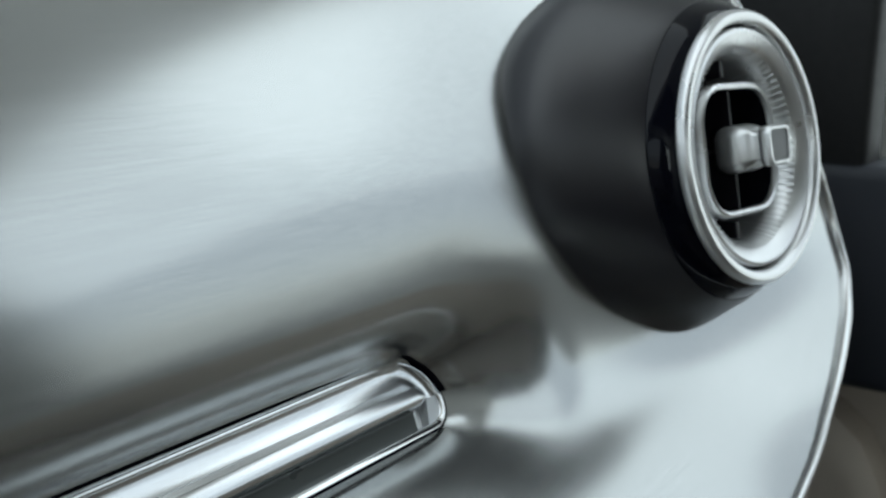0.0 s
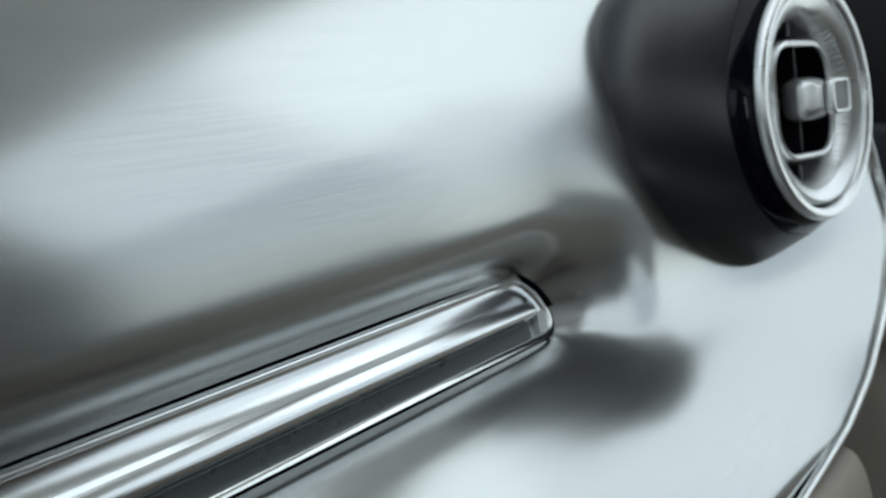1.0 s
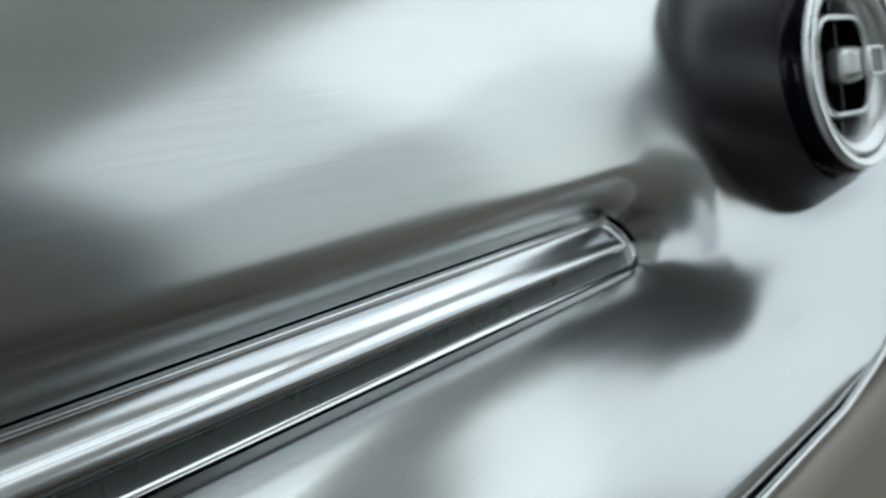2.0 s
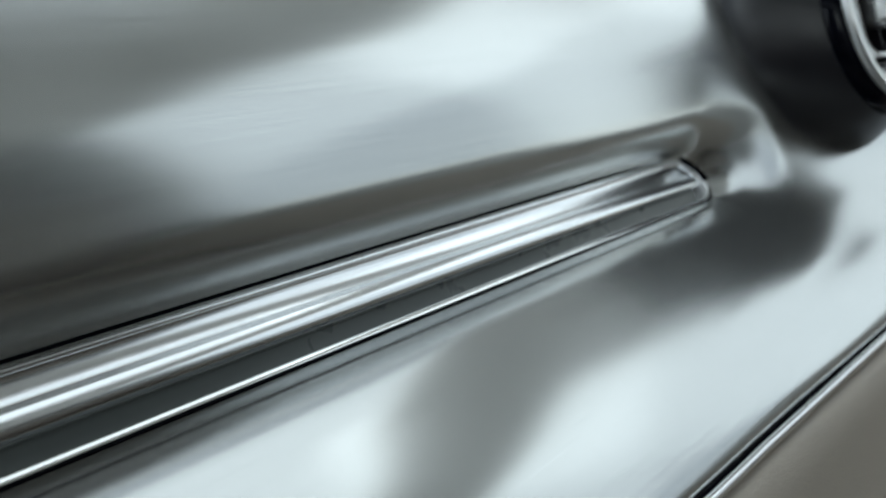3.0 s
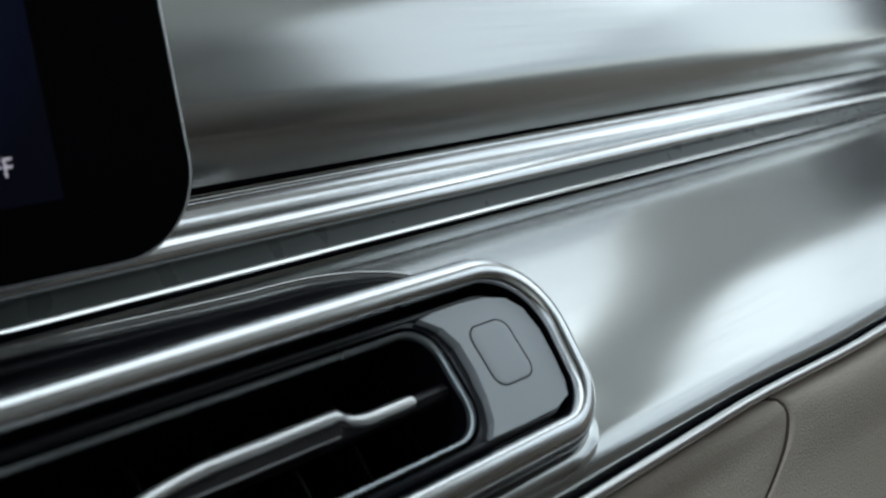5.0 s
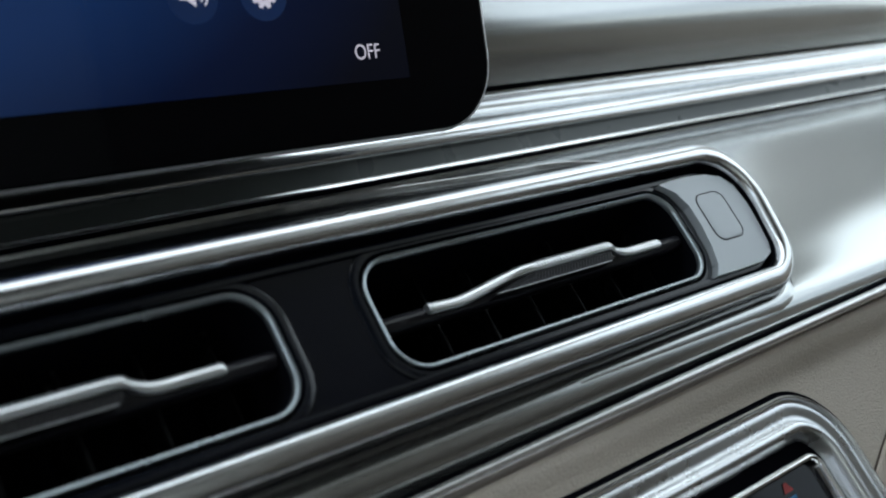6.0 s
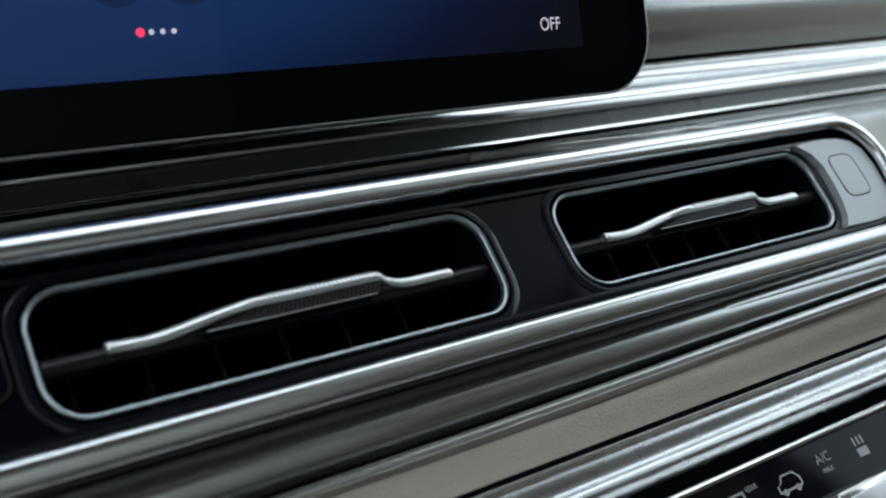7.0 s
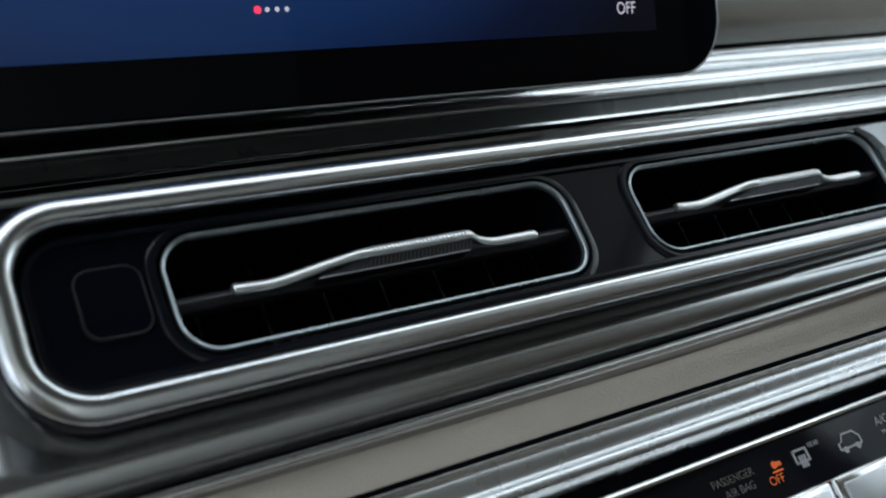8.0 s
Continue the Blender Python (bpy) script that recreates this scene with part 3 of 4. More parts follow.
# slider: a bent bar with a wider grip
LEV = [(-0.0505, -0.0006), (-0.048, -0.0008), (-0.0395, -0.0010), (-0.0297, 0.0003), (-0.0215, 0.0016), (-0.0140, 0.0023), (-0.008, 0.00235), (0.008, 0.00235),
       (0.0235, 0.0024), (0.0268, 0.0020), (0.0300, 0.0002), (0.0335, -0.0007), (0.0395, -0.0008), (0.048, -0.0008), (0.0500, -0.0008)]
bm = bmesh.new()
rings = []
for x in [-0.0508, -0.0507, -0.0505, -0.0502] + steps(-0.0498, 0.0492, 100) + [0.0496, 0.0499, 0.0501, 0.0502]:
    z = curve(LEV, x)
    e = min((x + 0.0508) / 0.0010, (0.0502 - x) / 0.0010, 1.0)
    k = 0.55 + 0.45 * math.sqrt(max(0.0, 1 - (1 - e) ** 2))
    h = 0.00178 * k
    grip = smooth01(-0.020, -0.010, x) * smooth01(0.0285, 0.0250, x)
    ring = []
    for i in range(20):
        a = 2 * math.pi * i / 20
        ca, sa = math.cos(a), math.sin(a)
        flat = math.copysign(abs(ca) ** 0.9, ca), math.copysign(abs(sa) ** 0.9, sa)
        ring.append((x, 0.0002 - grip * 0.0012 - (0.0017 + 0.0006 * grip) * k * (flat[0] - 0.30 * flat[1]), z + h * flat[1]))
    rings.append(ring)
bridge(bm, rings, True, True, True)
slider = part("slider", bm, SLIDEMETAL, vent, "satin chrome slider")
bm = bmesh.new()
arcs = []
for dx, grow in ((-0.00034, 0.98), (-0.00024, 1.17), (0.00024, 1.17), (0.00034, 0.98)):
    arcs.append([(dx - 0.0080, -0.0010 - 0.0023 * grow * (math.cos(radians(a)) ** 0.9 - math.copysign(0.30 * abs(math.sin(radians(a))) ** 0.9, a)), 0.00235 + math.copysign(0.00178 * grow * abs(math.sin(radians(a))) ** 0.9, a)) for a in range(-35, 61, 12)])
bridge(bm, arcs, False)
rib = part("rib", bm, SLIDEMETAL, slider)
for i in range(1, 24):
    o = new("rib", rib.data)
    o.parent = slider
    o.location = (i * 0.00136 * SCALE, 0, 0)
bm = bmesh.new()
tri = [(-0.0265, -0.0026), (0.0232, -0.0026), (0.0246, -0.0021), (0.0250, -0.0012), (0.0250, 0.0004), (-0.0100, 0.0006), (-0.0180, -0.0006)]
vs0 = [bm.verts.new((x, -0.0020 - 0.25 * z, z)) for x, z in tri]
vs1 = [bm.verts.new((x, 0.006, z)) for x, z in tri]
bm.faces.new(vs0)
for i in range(len(tri)):
    j = (i + 1) % len(tri)
    bm.faces.new((vs0[i], vs0[j], vs1[j], vs1[i]))
grip = part("grip_pad", bm, MATTE, slider, "grey knurled pad", smooth=False)
bm = bmesh.new()
for k in range(38):
    x = -0.0245 + k * 0.00132
    zt = 0.0004 if x > -0.011 else -0.0006 - (-0.011 - x) * 0.15
    vs = [bm.verts.new((x + dx, -0.0022 - 0.25 * z, z)) for dx, z in ((-0.0008, -0.0022), (-0.00035, -0.0022), (0.0008, zt), (0.00035, zt))]
    bm.faces.new(vs)
tagged(part("knurl", bm, PADGREY, slider, smooth=False), kind="stuff")
part("pad_edge", slab(-0.0266, 0.0234, -0.0020, -0.0012, -0.00285, -0.00255, 0.0001, 1), SATIN, slider, "thin bright lower edge")
vent.matrix_basis = DASH @ Matrix.Translation((VL, 0, 0)) @ DASH.inverted()
copy_thing(vent, DASH @ Matrix.Translation((VR, 0, 0)) @ DASH.inverted())

# ---- centre screen: upright slab ----
SY = 0.040
scr = thing("touchscreen", "black glass touchscreen showing a dark blue menu", "screen")
SX0, SX1, SZ0, SZ1 = -0.30, 0.1885, 0.0470, 0.2000
scx, scz, shw, shh = (SX0 + SX1) / 2, (SZ0 + SZ1) / 2, (SX1 - SX0) / 2, (SZ1 - SZ0) / 2
part("glass", frame_ring(scx, scz, shw, shh, 0.024, [(-0.0006, SY + 0.004), (-0.0004, SY + 0.0006), (-0.0010, SY + 0.0001), (-0.0014, SY), (-0.0018, SY), (-0.010, SY)], 10, True), SCREENGLASS, scr, "black glass", PLAIN)
part("housing", frame_ring(scx, scz, shw, shh, 0.024, [(-0.0010, SY + 0.010), (0.0, SY + 0.008), (0.0004, SY + 0.002), (0.0, SY + 0.0006), (-0.0006, SY + 0.0004), (-0.0006, SY + 0.004)], 10), SATIN, scr, "silver edge", PLAIN)
part("back_cover", frame_ring(scx, scz, shw, shh, 0.024, [(-0.0020, SY + 0.0045), (-0.0030, SY + 0.008), (-0.010, SY + 0.013), (-0.024, SY + 0.020), (-0.045, SY + 0.044)], 10, True, True), MATTE, scr, "black back cover", PLAIN)

blue = mat_base("screen_blue", (0.0, 0.0, 0.0), 0.06)
bb = blue.node_tree.nodes["Principled BSDF"]
co = add(blue, "ShaderNodeTexCoord")
mp = add(blue, "ShaderNodeMapping")
mp.inputs["Location"].default_value = (0.19, 0.0, -1.20)
mp.inputs["Scale"].default_value = (5.4, 0.0, 10.5)
wire(blue, co.outputs["Object"], mp.inputs["Vector"])
gr = add(blue, "ShaderNodeTexGradient")
gr.gradient_type = 'SPHERICAL'
wire(blue, mp.outputs[0], gr.inputs["Vector"])
rmp = add(blue, "ShaderNodeValToRGB")
rmp.color_ramp.elements[0].color = (0.0004, 0.0012, 0.006, 1)
rmp.color_ramp.elements[1].color = (0.010, 0.042, 0.150, 1)
e = rmp.color_ramp.elements.new(0.22)
e.color = (0.0014, 0.006, 0.030, 1)
e = rmp.color_ramp.elements.new(0.46)
e.color = (0.0060, 0.028, 0.108, 1)
wire(blue, gr.outputs["Fac"], rmp.inputs["Fac"])
wire(blue, rmp.outputs["Color"], bb.inputs["Emission Color"])
bb.inputs["Emission Strength"].default_value = 0.50
part("display", slab(SX0 + 0.03, 0.1520, SY - 0.0004, SY + 0.002, 0.0650, 0.185), blue, scr, "lit dark blue display", PLAIN, False)


def disc(x, z, r, y, n=20, r2=None):
    bm = bmesh.new()
    vs = [bm.verts.new((x + r * math.cos(2 * math.pi * i / n), y, z + (r2 or r) * math.sin(2 * math.pi * i / n))) for i in range(n)]
    bm.faces.new(vs)
    return bm


IY = SY - 0.0007
part("page_dot", disc(-0.0151, 0.0778, 0.0013, IY), ICON_RED, scr, "red page dot", PLAIN, False)
for x in (-0.0119, -0.0086, -0.0053):
    part("page_dot", disc(x, 0.0778, 0.0008, IY), ICON, scr, "", PLAIN, False)


def text_part(name, body, size, m, material, parent, label=""):
    cu = bpy.data.curves.new(name, 'FONT')
    cu.body = body
    cu.size = size
    cu.align_x, cu.align_y = 'CENTER', 'CENTER'
    ob = bpy.data.objects.new(name, cu)
    me = bpy.data.meshes.new_from_object(ob)
    bpy.data.objects.remove(ob)
    me.name = name
    me.transform(m)
    me.materials.append(material)
    o = new(name, me)
    o.parent = parent
    if label:
        o["label"] = label
    return o


UPRIGHT = Matrix.Rotation(radians(90), 4, 'X')
text_part("lettering", "OFF", 0.0066, PLAIN @ Matrix.Translation((0.1366, IY, 0.0738)) @ Matrix.Scale(0.85, 4, (1, 0, 0)) @ UPRIGHT, ICON, scr, "white word OFF")
bubble = glow("bubble_blue", (0.004, 0.016, 0.062), 0.6)
for x in (-0.020, 0.0006, 0.0806, 0.1029):
    part("icon_button", disc(x, 0.0925, 0.0078, SY - 0.0006, 32), bubble, scr, "round dark blue icon button", PLAIN, False)
# cogwheel
bm = bmesh.new()
n = 64
ri, ro = [], []
for i in range(n):
    a = 2 * math.pi * i / n
    r = 0.0043 if math.sin(9 * a) > 0.0 else 0.0034
    ro.append(bm.verts.new((0.1029 + r * math.cos(a), IY, 0.0925 + r * math.sin(a))))
    ri.append(bm.verts.new((0.1029 + 0.0017 * math.cos(a), IY, 0.0925 + 0.0019 * math.sin(a))))
for i in range(n):
    j = (i + 1) % n
    bm.faces.new((ri[i], ri[j], ro[j], ro[i]))
part("cog_icon", bm, ICON, scr, "white cogwheel icon", PLAIN, False)
bm = bmesh.new()
vs = [bm.verts.new((0.0806 + dx, IY, 0.0925 + dz)) for dx, dz in ((-0.004, -0.0012), (-0.002, -0.0012), (0.0008, -0.0032), (0.0008, 0.0032), (-0.002, 0.0012), (-0.004, 0.0012))]
bm.faces.new(vs)
for r in (0.0022, 0.0036):
    prev = None
    for i in range(9):
        a = radians(-45 + 90 * i / 8)
        pair = [bm.verts.new((0.0812 + (r + d) * math.cos(a), IY, 0.0925 + (r + d) * math.sin(a))) for d in (0.0, 0.0006)]
        if prev:
            bm.faces.new((prev[0], prev[1], pair[1], pair[0]))
        prev = pair
part("sound_icon", bm, ICON, scr, "white loudspeaker icon", PLAIN, False)
for x0 in (-0.0021, 0.0011):
    part("pause_bar", slab(x0 - 0.0010, x0 + 0.0012, IY, IY + 0.0004, 0.0895, 0.0960), ICON, scr, "", PLAIN, False)
part("skip_icon", slab(-0.0215, -0.0203, IY, IY + 0.0004, 0.0895, 0.0960), ICON, scr, "", PLAIN, False)

# ---- climate control bar ----
KX, KZ, KHW, KHH = 0.060, -0.1000, 0.1980, 0.0385
KY = 0.0080
clim = thing("climate_control_panel", "black climate panel with printed symbols in a stepped chrome frame", "control panel")
part("outer_gap", frame_ring(KX, KZ, KHW, KHH, 0.026, [(0.0016, 0.03), (0.0013, KY - 0.0010), (0.0005, KY - 0.0012), (-0.0005, KY - 0.0008), (-0.0008, KY + 0.001)], 14), DUCT, clim, "black joint")
part("bezel", frame_ring(KX, KZ, KHW, KHH, 0.026, [
    (-0.0024, KY + 0.004), (-0.0025, KY - 0.0006), (-0.0029, KY - 0.0013), (-0.0036, KY - 0.0016), (-0.0050, KY - 0.0014), (-0.0066, KY - 0.0009), (-0.0078, KY - 0.0006), (-0.0083, KY - 0.0007),
    (-0.0089, KY - 0.0012), (-0.0096, KY - 0.0019), (-0.0104, KY - 0.0025), (-0.0112, KY - 0.0028), (-0.0120, KY - 0.0028), (-0.0128, KY - 0.0024), (-0.0136, KY - 0.0017), (-0.0144, KY - 0.0006), (-0.0152, KY + 0.0006),
    (-0.0158, KY + 0.0018), (-0.0162, KY + 0.004)], 14), BEZELMETAL, clim)
part("edge_line", frame_ring(KX, KZ, KHW, KHH, 0.026, [(-0.0003, KY + 0.004), (-0.0004, KY - 0.0014), (-0.0007, KY - 0.0022), (-0.0012, KY - 0.0026), (-0.0017, KY - 0.0023), (-0.0020, KY - 0.0015), (-0.0021, KY + 0.002)], 14), EDGEMETAL, clim, "bright edge line")
part("gap", frame_ring(KX, KZ, KHW - 0.0150, KHH - 0.0150, 0.011, [(0.0, KY + 0.0022), (-0.0080, KY + 0.0022)], 8), DUCT, clim)
part("inner_frame", frame_ring(KX, KZ, KHW - 0.0205, KHH - 0.0205, 0.006, [(0.0004, KY + 0.004), (0.0002, KY - 0.0006), (-0.0004, KY - 0.0014), (-0.0012, KY - 0.0017), (-0.0020, KY - 0.0013), (-0.0025, KY - 0.0002), (-0.0026, KY + 0.003)], 8), BRIGHT, clim)
part("face", slab(KX - KHW + 0.022, KX + KHW - 0.022, KY + 0.0012, KY + 0.006, KZ - KHH + 0.02, KZ + KHH - 0.0222), GLOSS, clim, "gloss black strip", smooth=False)
TY = KY + 0.0009


def dash_text(name, body, size, x, z, material, label=""):
    return text_part(name, body, size, DASH @ Matrix.Translation((x, TY, z)) @ UPRIGHT, material, clim, label)


dash_text("lettering", "PASSENGER", 0.0036, 0.0880, -0.0905, PRINT_BROWN, "dim words PASSENGER AIR BAG")
dash_text("lettering", "AIR BAG", 0.0036, 0.0890, -0.0945, PRINT_BROWN)
dash_text("lettering", "OFF", 0.0040, 0.1052, -0.0958, ICON_AMBER, "amber word OFF")
part("airbag_symbol", disc(0.1068, -0.0912, 0.0013, TY, 14), ICON_AMBER, clim, smooth=False)
part("airbag_symbol", slab(0.1075, 0.1102, TY, TY + 0.0004, -0.0920, -0.0905, 0.0002, 1), ICON_AMBER, clim, smooth=False)
part("airbag_symbol", slab(0.1050, 0.1100, TY, TY + 0.0004, -0.0937, -0.0930, 0.0002, 1), ICON_AMBER, clim, smooth=False)
# heated rear window symbol
for x0, x1, z0, z1 in ((0.1165, 0.1235, -0.0900, -0.0892), (0.1165, 0.1173, -0.0940, -0.0892), (0.1227, 0.1235, -0.0940, -0.0892), (0.1165, 0.1235, -0.0940, -0.0933),
                       (0.1185, 0.1192, -0.0955, -0.0915), (0.1197, 0.1204, -0.0955, -0.0915), (0.1209, 0.1216, -0.0955, -0.0915)):
    part("rear_heat_symbol", slab(x0, x1, TY, TY + 0.0004, z0, z1), ICON_DIM, clim, smooth=False)
dash_text("lettering", "REAR", 0.0024, 0.1275, -0.0895, ICON_DIM)
# car outline with an arrow
pts = [(-0.006, -0.002), (-0.006, 0.0), (-0.004, 0.0006), (-0.0025, 0.003), (0.0035, 0.003), (0.006, 0.0005), (0.006, -0.002)]
bm = bmesh.new()
lo = [bm.verts.new((0.1440 + x * 0.86, TY, -0.0928 + z * 0.80)) for x, z in pts]
hi = [bm.verts.new((0.1440 + x, TY, -0.0928 + z)) for x, z in pts]
for i in range(len(pts) - 1):
    bm.faces.new((lo[i], lo[i + 1], hi[i + 1], hi[i]))
part("air_symbol", bm, ICON_DIM, clim, smooth=False)
part("air_symbol", slab(0.1385, 0.1495, TY, TY + 0.0004, -0.0953, -0.0946), ICON_DIM, clim, smooth=False)
for x in (0.1408, 0.1472):
    part("air_symbol", disc(x, -0.0953, 0.0012, TY, 12), ICON_DIM, clim, smooth=False)
dash_text("lettering", "A/C", 0.0046, 0.1640, -0.0905, ICON_DIM, "grey letters A/C MAX")
dash_text("lettering", "MAX", 0.0026, 0.1640, -0.0945, ICON_DIM)
for dx in (-0.0022, 0.0, 0.0022):
    part("seat_heat_symbol", slab(0.1845 + dx - 0.0004, 0.1845 + dx + 0.0004, TY, TY + 0.0004, -0.0915, -0.0885), ICON_DIM, clim, smooth=False)
part("seat_heat_symbol", slab(0.1818, 0.1872, TY, TY + 0.0004, -0.0955, -0.0925), ICON_DIM, clim, smooth=False)
for dz, m_, s in ((0.0021, MARK_RED, 1), (-0.0021, MARK_BLUE, -1)):
    bm = bmesh.new()
    vs = [bm.verts.new((0.2165 + x, TY, -0.0902 + dz + s * z)) for x, z in ((-0.0026, -0.0014), (0.0026, -0.0014), (0.0008, 0.0018), (-0.0008, 0.0018))]
    bm.faces.new(vs)
    part("temperature_mark", bm, m_, clim, "red warm and blue cold arrow", smooth=False)
for i in range(9):
    x0 = -0.085 + i * 0.0335
    b = part("toggle_switch", slab(x0, x0 + 0.0318, KY - 0.010, KY + 0.004, -0.1200, -0.1018, 0.0016, 3), BRIGHT, clim, "chrome toggle switch")
    part("toggle_face", slab(x0 + 0.0030, x0 + 0.0288, KY - 0.0112, KY - 0.004, -0.1180, -0.1045, 0.0012, 2), SATIN, b)

# ---- round vent on its pod ----
NRM = Vector((-0.174, -0.965, 0.195)).normalized()
VC = DASH @ Vector((0.9704, -0.0733, 0.1204))
va = Vector((0, 0, 1)).cross(NRM).normalized() * -1
if va.x < 0:
    va = -va
vb = NRM.cross(va) * -1
if vb.z < 0:
    vb = -vb
POD = Matrix(((va.x, -NRM.x, vb.x, VC.x), (va.y, -NRM.y, vb.y, VC.y), (va.z, -NRM.z, vb.z, VC.z), (0, 0, 0, 1))) @ Matrix.Scale(SCALE, 4)


def ring_of(r, y, n=64, cx=0.0, cz=0.0, rz=None):
    return [(cx + r * math.cos(2 * math.pi * i / n), y, cz + (rz or r) * math.sin(2 * math.pi * i / n)) for i in range(n)]


def lathe(profile, n=64, cap_last=False):
    bm = bmesh.new()
    bridge(bm, [ring_of(r, y, n) for r, y in profile], True, False, cap_last)
    return bm


pod = thing("round_vent", "round air vent with silver rings on a black tapering pod", "air vent")
BASE = [(-180, 0.1008), (-165, 0.0971), (-152, 0.0909), (-131, 0.0856), (-109, 0.0847), (-89, 0.091), (-60, 0.094), (0, 0.09), (90, 0.092), (115, 0.096), (132, 0.1000), (150, 0.1040), (168, 0.1030), (180, 0.1008)]
bm = bmesh.new()
rings = []
for depth, flare in ((0.0150, -0.16), (0.0124, -0.05), (0.0122, -0.01), (0.0128, 0.012), (0.018, 0.17), (0.026, 0.37), (0.034, 0.57), (0.042, 0.76), (0.049, 0.90), (0.055, 0.975), (0.0600, 1.0), (0.066, 0.995), (0.071, 0.96), (0.076, 0.90)):
    ring = []
    for i in range(96):
        a = -180 + 360 * i / 96
        r = 0.0715 + (curve(BASE, a) - 0.0715) * flare
        ring.append((r * math.cos(radians(a)), depth, r * math.sin(radians(a))))
    rings.append(ring)
bridge(bm, rings)
part("pod_shell", bm, PODBLACK, pod, "soft black flared shell", POD)
part("pod_front", lathe([(0.0690, 0.020), (0.0708, 0.0145), (0.0709, 0.0125), (0.0703, 0.0112), (0.0672, 0.0060), (0.0640, 0.0022), (0.0618, 0.0012), (0.060, 0.001)], 96), GLOSS, pod, "gloss black front edge", POD)
part("clip", slab(-0.0012, 0.0012, 0.0085, 0.0105, -0.0664, -0.0645, 0.0004, 1), SATIN, pod, "small silver clip", POD)
part("outer_ring", lathe([(0.0600, 0.006), (0.0630, 0.003), (0.0641, 0.0006), (0.0637, -0.0020), (0.0622, -0.0035), (0.0602, -0.0036), (0.0584, -0.0024), (0.0576, -0.0002), (0.0573, 0.006)], 72), PODRING, pod, "satin silver ring", POD)
# flat black ring that paints the dark gap between the silver rings
part("painted_gap", lathe([(0.0580, 0.003), (0.0545, 0.003)], 64), DUCT, pod, "", POD)
part("funnel", lathe([(0.0560, 0.004), (0.0559, 0.0006), (0.0552, -0.0008), (0.0538, -0.0012), (0.0522, -0.0004), (0.0504, 0.0008), (0.0480, 0.0024), (0.0455, 0.006), (0.043, 0.014), (0.0415, 0.024), (0.041, 0.034)], 64), PODRING, pod, "silver funnel", POD)
# fine ribs inside the funnel
bm = bmesh.new()
for i in range(80):
    a = 2 * math.pi * i / 80
    rows = []
    for da, up in ((-0.020, -0.0002), (-0.010, 0.0004), (0.010, 0.0004), (0.020, -0.0002)):
        c, s_ = math.cos(a + da), math.sin(a + da)
        rows.append([((r - up) * c, y, (r - up) * s_) for r, y in ((0.0470, 0.0026), (0.0455, 0.006), (0.0430, 0.014), (0.0418, 0.021))])
    bridge(bm, rows, False)
tagged(part("funnel_ribs", bm, PODRING, pod, "", POD, False), kind="stuff")
bm = bmesh.new()
bridge(bm, [ring_of(0.0415, 0.036, 48)], True, True)
part("duct_back", bm, DUCT, pod, "", POD, False)
part("inner_frame", frame_ring(-0.001, 0, 0.0320, 0.0290, 0.0180, [(0.0022, 0.012), (0.0024, 0.008), (0.0018, 0.0055), (0.0006, 0.0048), (-0.0006, 0.0054), (-0.0010, 0.0075)], 10), PODRING, pod, "rounded square silver frame", POD)
part("inner_duct", frame_ring(-0.001, 0, 0.0320, 0.0290, 0.0180, [(0.0022, 0.0115), (0.0020, 0.030), (-0.0012, 0.030), (-0.0011, 0.0072)], 10), DUCT, pod, "", POD)
part("blade", slab(-0.0008, 0.0008, 0.010, 0.030, -0.0290, 0.0290, 0.0004, 1), MATTE, pod, "", POD)
part("blade", slab(-0.0320, 0.0310, 0.016, 0.032, -0.0008, 0.0008, 0.0004, 1), MATTE, pod, "", POD)
knob = part("knob_stem", frame_ring(0, 0, 0.0120, 0.0112, 0.006, [(-0.005, 0.016), (-0.0015, 0.0135), (0.0, 0.010), (0.0, 0.005), (-0.0010, 0.001), (-0.0030, -0.0025), (-0.0046, -0.0045), (-0.0050, -0.010)], 8), PODRING, pod, "silver centre knob", POD)
part("knob_cap", frame_ring(0, 0, 0.0104, 0.0092, 0.0042, [(-0.0006, -0.008), (0.0, -0.0095), (0.0, -0.0125), (-0.0008, -0.0138), (-0.0018, -0.0138), (-0.0020, -0.0128)], 6), PODRING, knob, "", POD)
part("knob_face", frame_ring(0, 0, 0.0086, 0.0074, 0.0028, [(0.0, -0.0120), (0.0, -0.0130), (-0.0012, -0.0131)], 5, True), GREYFACE, knob, "grey face", POD)
for a in (45, 135, 225, 315):
    bm = slab(0.034, 0.0425, 0.012, 0.028, -0.0016, 0.0016, 0.0005, 1)
    bmesh.ops.rotate(bm, verts=bm.verts, cent=(0, 0, 0), matrix=Matrix.Rotation(radians(a + 45), 3, 'Y'))
    part("spoke", bm, MATTE, pod, "", POD)

# ---- cabin round the dash (metres) ----
M1 = Matrix.Identity(4)


def box(name, x0, x1, y0, y1, z0, z1, material, label, category, kind="", bevel=0.0):
    return tagged(part(name, slab(x0, x1, y0, y1, z0, z1, bevel, 3), material, None, "", M1), label, category, "", kind)


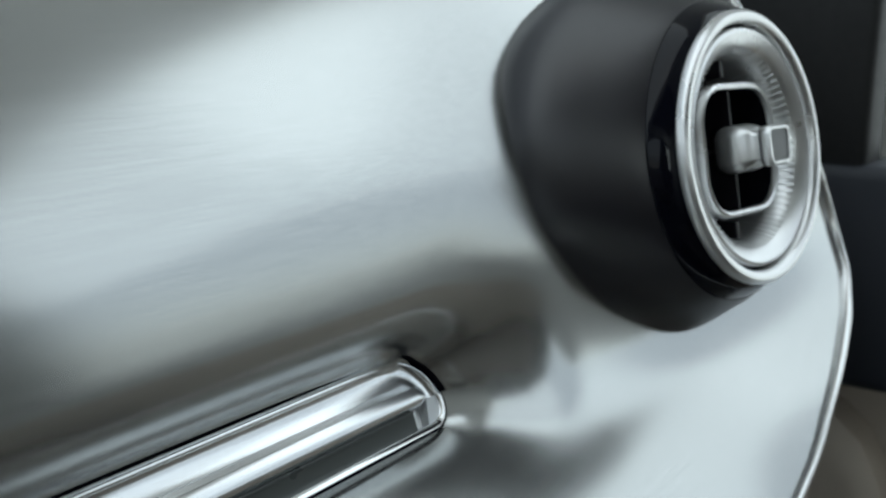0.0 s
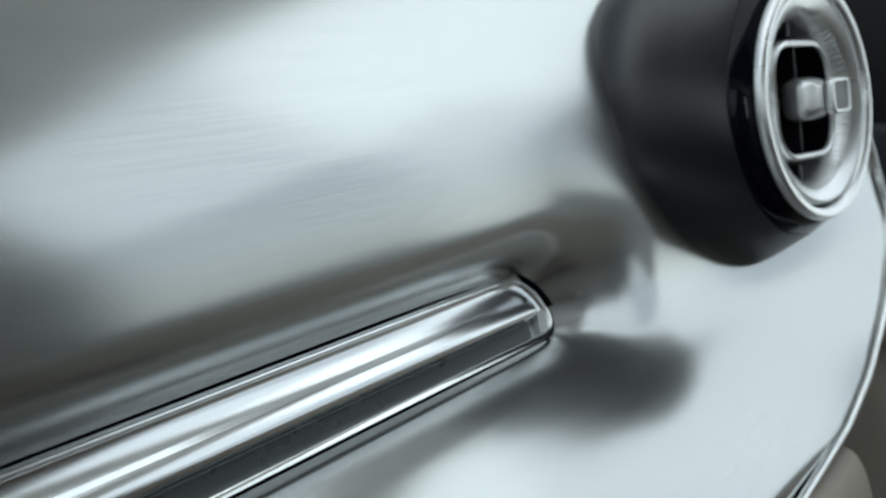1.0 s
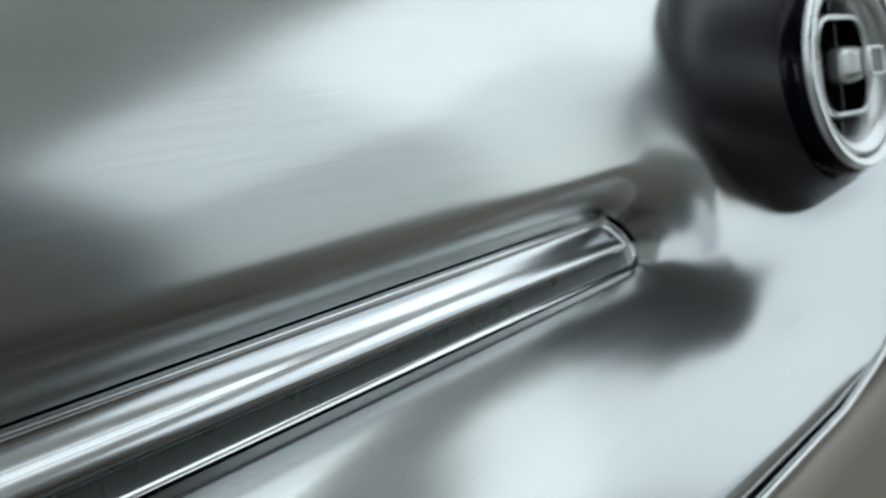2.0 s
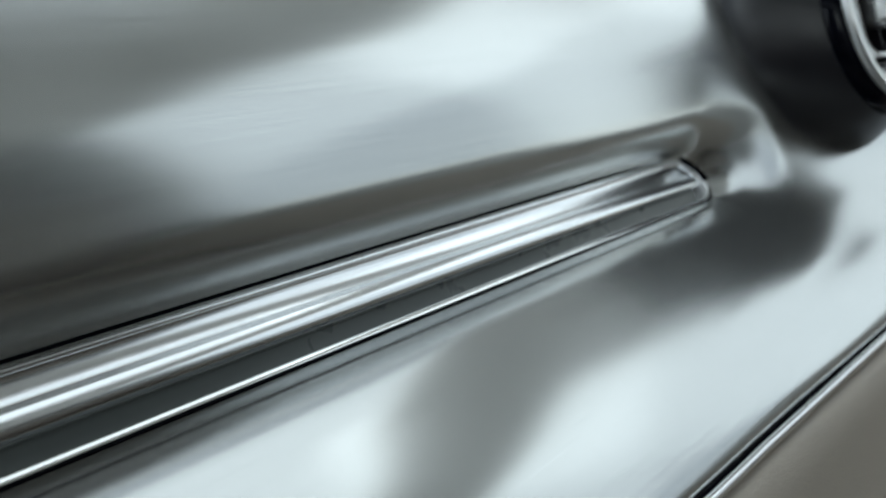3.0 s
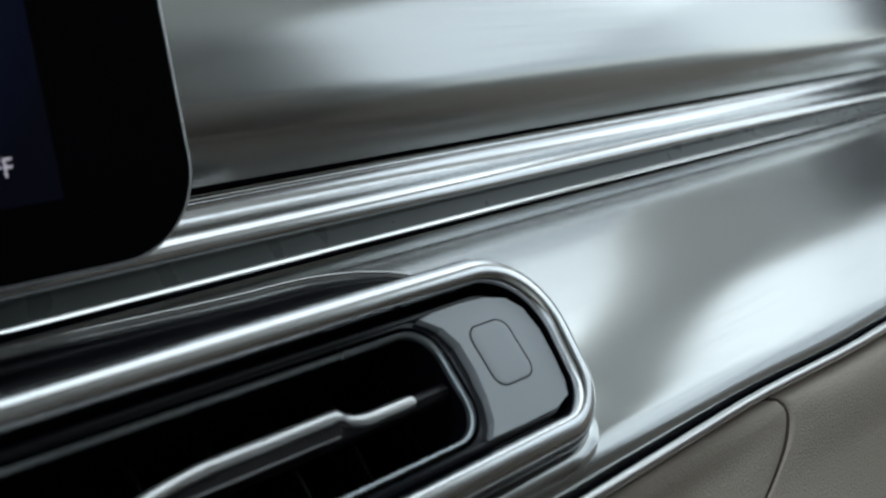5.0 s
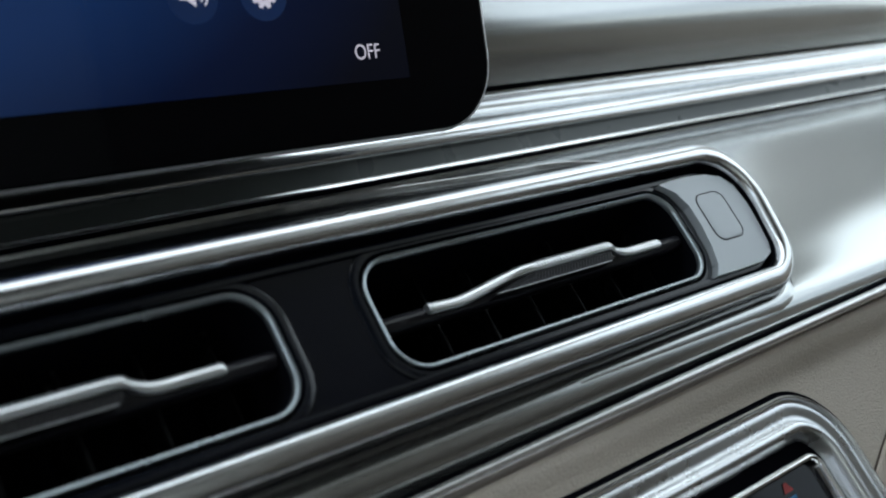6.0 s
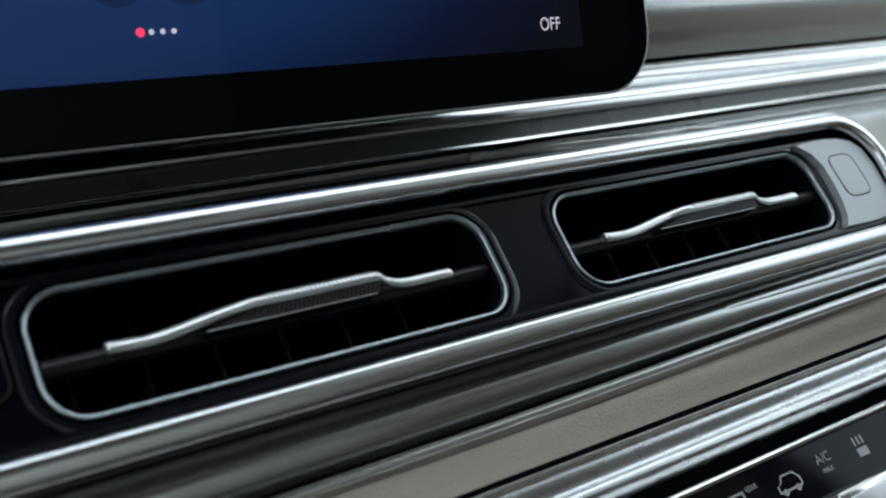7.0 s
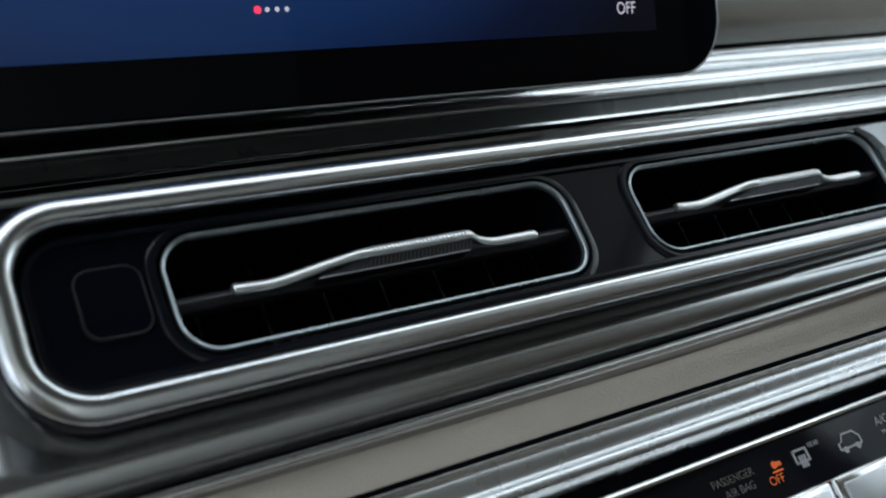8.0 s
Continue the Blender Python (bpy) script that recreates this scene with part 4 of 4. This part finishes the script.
box("floor", -1.0, 1.12, -1.9, 0.7, -0.86, -0.80, CARPET, "brown carpeted cabin floor", "floor", "structure")
box("ceiling", -1.0, 1.12, -1.9, -0.235, 0.84, 0.88, HEADLINER, "light grey fabric headliner", "ceiling", "structure")
bm = bmesh.new()
head = [(-0.165, 0.752), (-0.27, 0.852), (-0.29, 0.84), (-0.19, 0.738), (-0.172, 0.735)]
bridge(bm, [[(x, y, z) for y, z in head] for x in (-0.96, 1.09)], True, True, True)
tagged(part("windscreen_header", bm, HEADLINER, None, "", M1, False), "light trim above the windscreen", "trim", "", "structure")
# unseen box, added so that the metal mirrors a darker ceiling
box("ceiling_dark_box", -0.35, 0.45, -1.30, -0.19, 0.79, 0.845, TRIMDARK, "added dark grey box along the middle of the headliner", "ceiling", "structure", 0.01)
box("wall_rear", -1.0, 1.12, -1.96, -1.9, -0.86, 0.88, HEADLINER, "grey trimmed rear bulkhead", "wall", "structure")
box("bulkhead", -1.0, 1.12, 0.62, 0.70, -0.86, 0.10, CARPET, "brown carpeted front bulkhead", "wall", "structure")
WINDOW = [(-0.70, 0.115), (-0.29, 0.115), (-0.25, 0.09), (-0.21, 0.045), (-0.062, 0.045), (-0.052, 0.09), (-0.02, 0.11), (-0.02, 0.455), (-0.12, 0.535), (-0.22, 0.615), (-0.35, 0.71), (-0.47, 0.765), (-0.60, 0.80), (-0.75, 0.815), (-0.755, 0.50)]
REAR_POST = [(-0.98, 0.10), (-0.705, 0.10), (-0.758, 0.50), (-0.754, 0.84), (-0.98, 0.84)]
SIDEWAYS = Matrix(((0, 1, 0, 0), (1, 0, 0, 0), (0, 0, 1, 0), (0, 0, 0, 1)))
for name, x0, x1, inner in (("wall_driver_side", -1.0, -0.94, -0.935), ("wall_passenger_side", 1.07, 1.13, 1.065)):
    box(name, x0, x1, -1.9, 0.66, -0.86, 0.012, LEATHER, "beige leather door panel", "door panel", "structure", 0.01)
    sign = 1 if x0 > 0 else -1
    rim = [(-0.90, 0.005), (0.50, 0.005), (0.50, 0.30), (-0.03, 0.66), (-0.24, 0.84), (-0.90, 0.84)]
    bm = plate([rim, WINDOW], inner + sign * 0.004, inner + sign * 0.018)
    tagged(part(name, bm, HEADLINER, None, "", SIDEWAYS, False), "light trim round the front side window", "wall", "", "structure")
    bm = plate([REAR_POST], inner, inner + sign * 0.03)
    tagged(part(name, bm, TRIMGREY, None, "", SIDEWAYS, False), "grey centre pillar trim", "wall", "", "structure")
    box(name, x0, x1, -1.9, -0.88, 0.005, 0.84, TRIMGREY, "grey rear side panel", "wall", "structure", 0.003)
    box(name, x0, x1, -0.015, 0.30, 0.07, 0.28, BLACKTRIM, "black mirror triangle of the door", "wall", "structure", 0.003)
# door ledge and pillar seen past the vent
box("door_ledge", 1.02, 1.075, -0.055, 0.66, -0.02, 0.105, DOORDARK, "dark slate door ledge", "door ledge", "structure", 0.008)
box("pillar_trim", 1.055, 1.069, 0.005, 0.015, 0.105, 0.33, DOORDARK, "thin grey upright pillar trim", "pillar trim", "structure", 0.003)
# rounded lower door card, parted from the upper one by a groove
bm = bmesh.new()
card = [(0.20, -0.018), (0.06, -0.024), (0.015, -0.030), (-0.010, -0.040), (-0.028, -0.056), (-0.040, -0.078), (-0.048, -0.11), (-0.055, -0.20), (-0.06, -0.50), (0.20, -0.50)]
bridge(bm, [[(1.066, y, z) for y, z in card], [(1.036, y, z) for y, z in card], [(1.030, 0.06 + (y - 0.06) * 0.96, -0.25 + (z + 0.25) * 0.975) for y, z in card],
            [(1.026, 0.06 + (y - 0.06) * 0.86, -0.25 + (z + 0.25) * 0.94) for y, z in card]], True, True, True)
tagged(part("door_card", bm, LEATHER, None, "", M1), "beige leather lower door card with a rounded edge", "door panel", "", "structure")
# slanting windscreen pillars between the side window and the windscreen
for name, sign, xw in (("pillar_passenger", 1, 1.066), ("pillar_driver", -1, -0.936)):
    bm = bmesh.new()
    rings = []
    for z in steps(0.16, 0.84, 20):
        ys = curve([(0.16, 0.0), (0.40, 0.0), (0.455, -0.025), (0.535, -0.122), (0.615, -0.222), (0.71, -0.352), (0.765, -0.47), (0.84, -0.58)], z)
        yw = 0.165 - 1.056 * (z - 0.45)
        deep = 0.088 + 0.02 * smooth01(0.7, 0.84, z)
        rings.append([(xw + 0.004 * sign, ys, z), (xw - 0.018 * sign, ys + 0.004, z), (xw - 0.045 * sign, ys + 0.35 * (yw - ys) - 0.01, z), (xw - (deep - 0.012) * sign, yw - 0.05, z),
                      (xw - deep * sign, yw - 0.02, z), (xw - deep * sign, yw + 0.02, z), (xw + 0.004 * sign, yw + 0.02, z)])
    bridge(bm, rings, True, True, True)
    tagged(part(name, bm, HEADLINER, None, "", M1), "light slanting windscreen pillar trim", "pillar", "", "structure")
    box(name, xw - 0.042 * (sign > 0), xw + 0.042 * (sign < 0), -0.018, 0.145, 0.09, 0.21, BLACKTRIM, "black base of the windscreen pillar", "pillar", "structure", 0.006)
# dash top behind the metal panel
bm = bmesh.new()
rows = []
for y, z in ((0.17, 0.19), (0.20, 0.215), (0.24, 0.22), (0.45, 0.17), (0.66, 0.10)):
    rows.append([(x, y, z) for x in steps(-0.94, 1.07, 20)])
bridge(bm, rows, False)
tagged(part("dash_top", bm, MATTE, None, "", M1), "black soft dashboard top under the windscreen", "dashboard top")


def seat(x, y):
    s = thing("front_seat", "brown leather front seat", "seat", "front seats")
    part("cushion", slab(x - 0.29, x + 0.29, y, y + 0.42, -0.45, -0.29, 0.06, 4), SEATFAB, s, "", M1)
    part("backrest", slab(x - 0.29, x + 0.29, y - 0.16, y, -0.30, 0.42, 0.06, 4), SEATFAB, s, "", M1)
    part("headrest", slab(x - 0.15, x + 0.15, y - 0.14, y - 0.03, 0.44, 0.63, 0.04, 4), SEATFAB, s, "", M1)
    part("headrest_post", slab(x - 0.07, x - 0.058, y - 0.09, y - 0.078, 0.40, 0.46), CHROME, s, "", M1)
    part("headrest_post", slab(x + 0.058, x + 0.07, y - 0.09, y - 0.078, 0.40, 0.46), CHROME, s, "", M1)
    part("base", slab(x - 0.24, x + 0.24, y + 0.02, y + 0.38, -0.80, -0.45, 0.02, 2), CARPET, s, "", M1)


seat(0.70, -0.72)
seat(-0.60, -0.80)
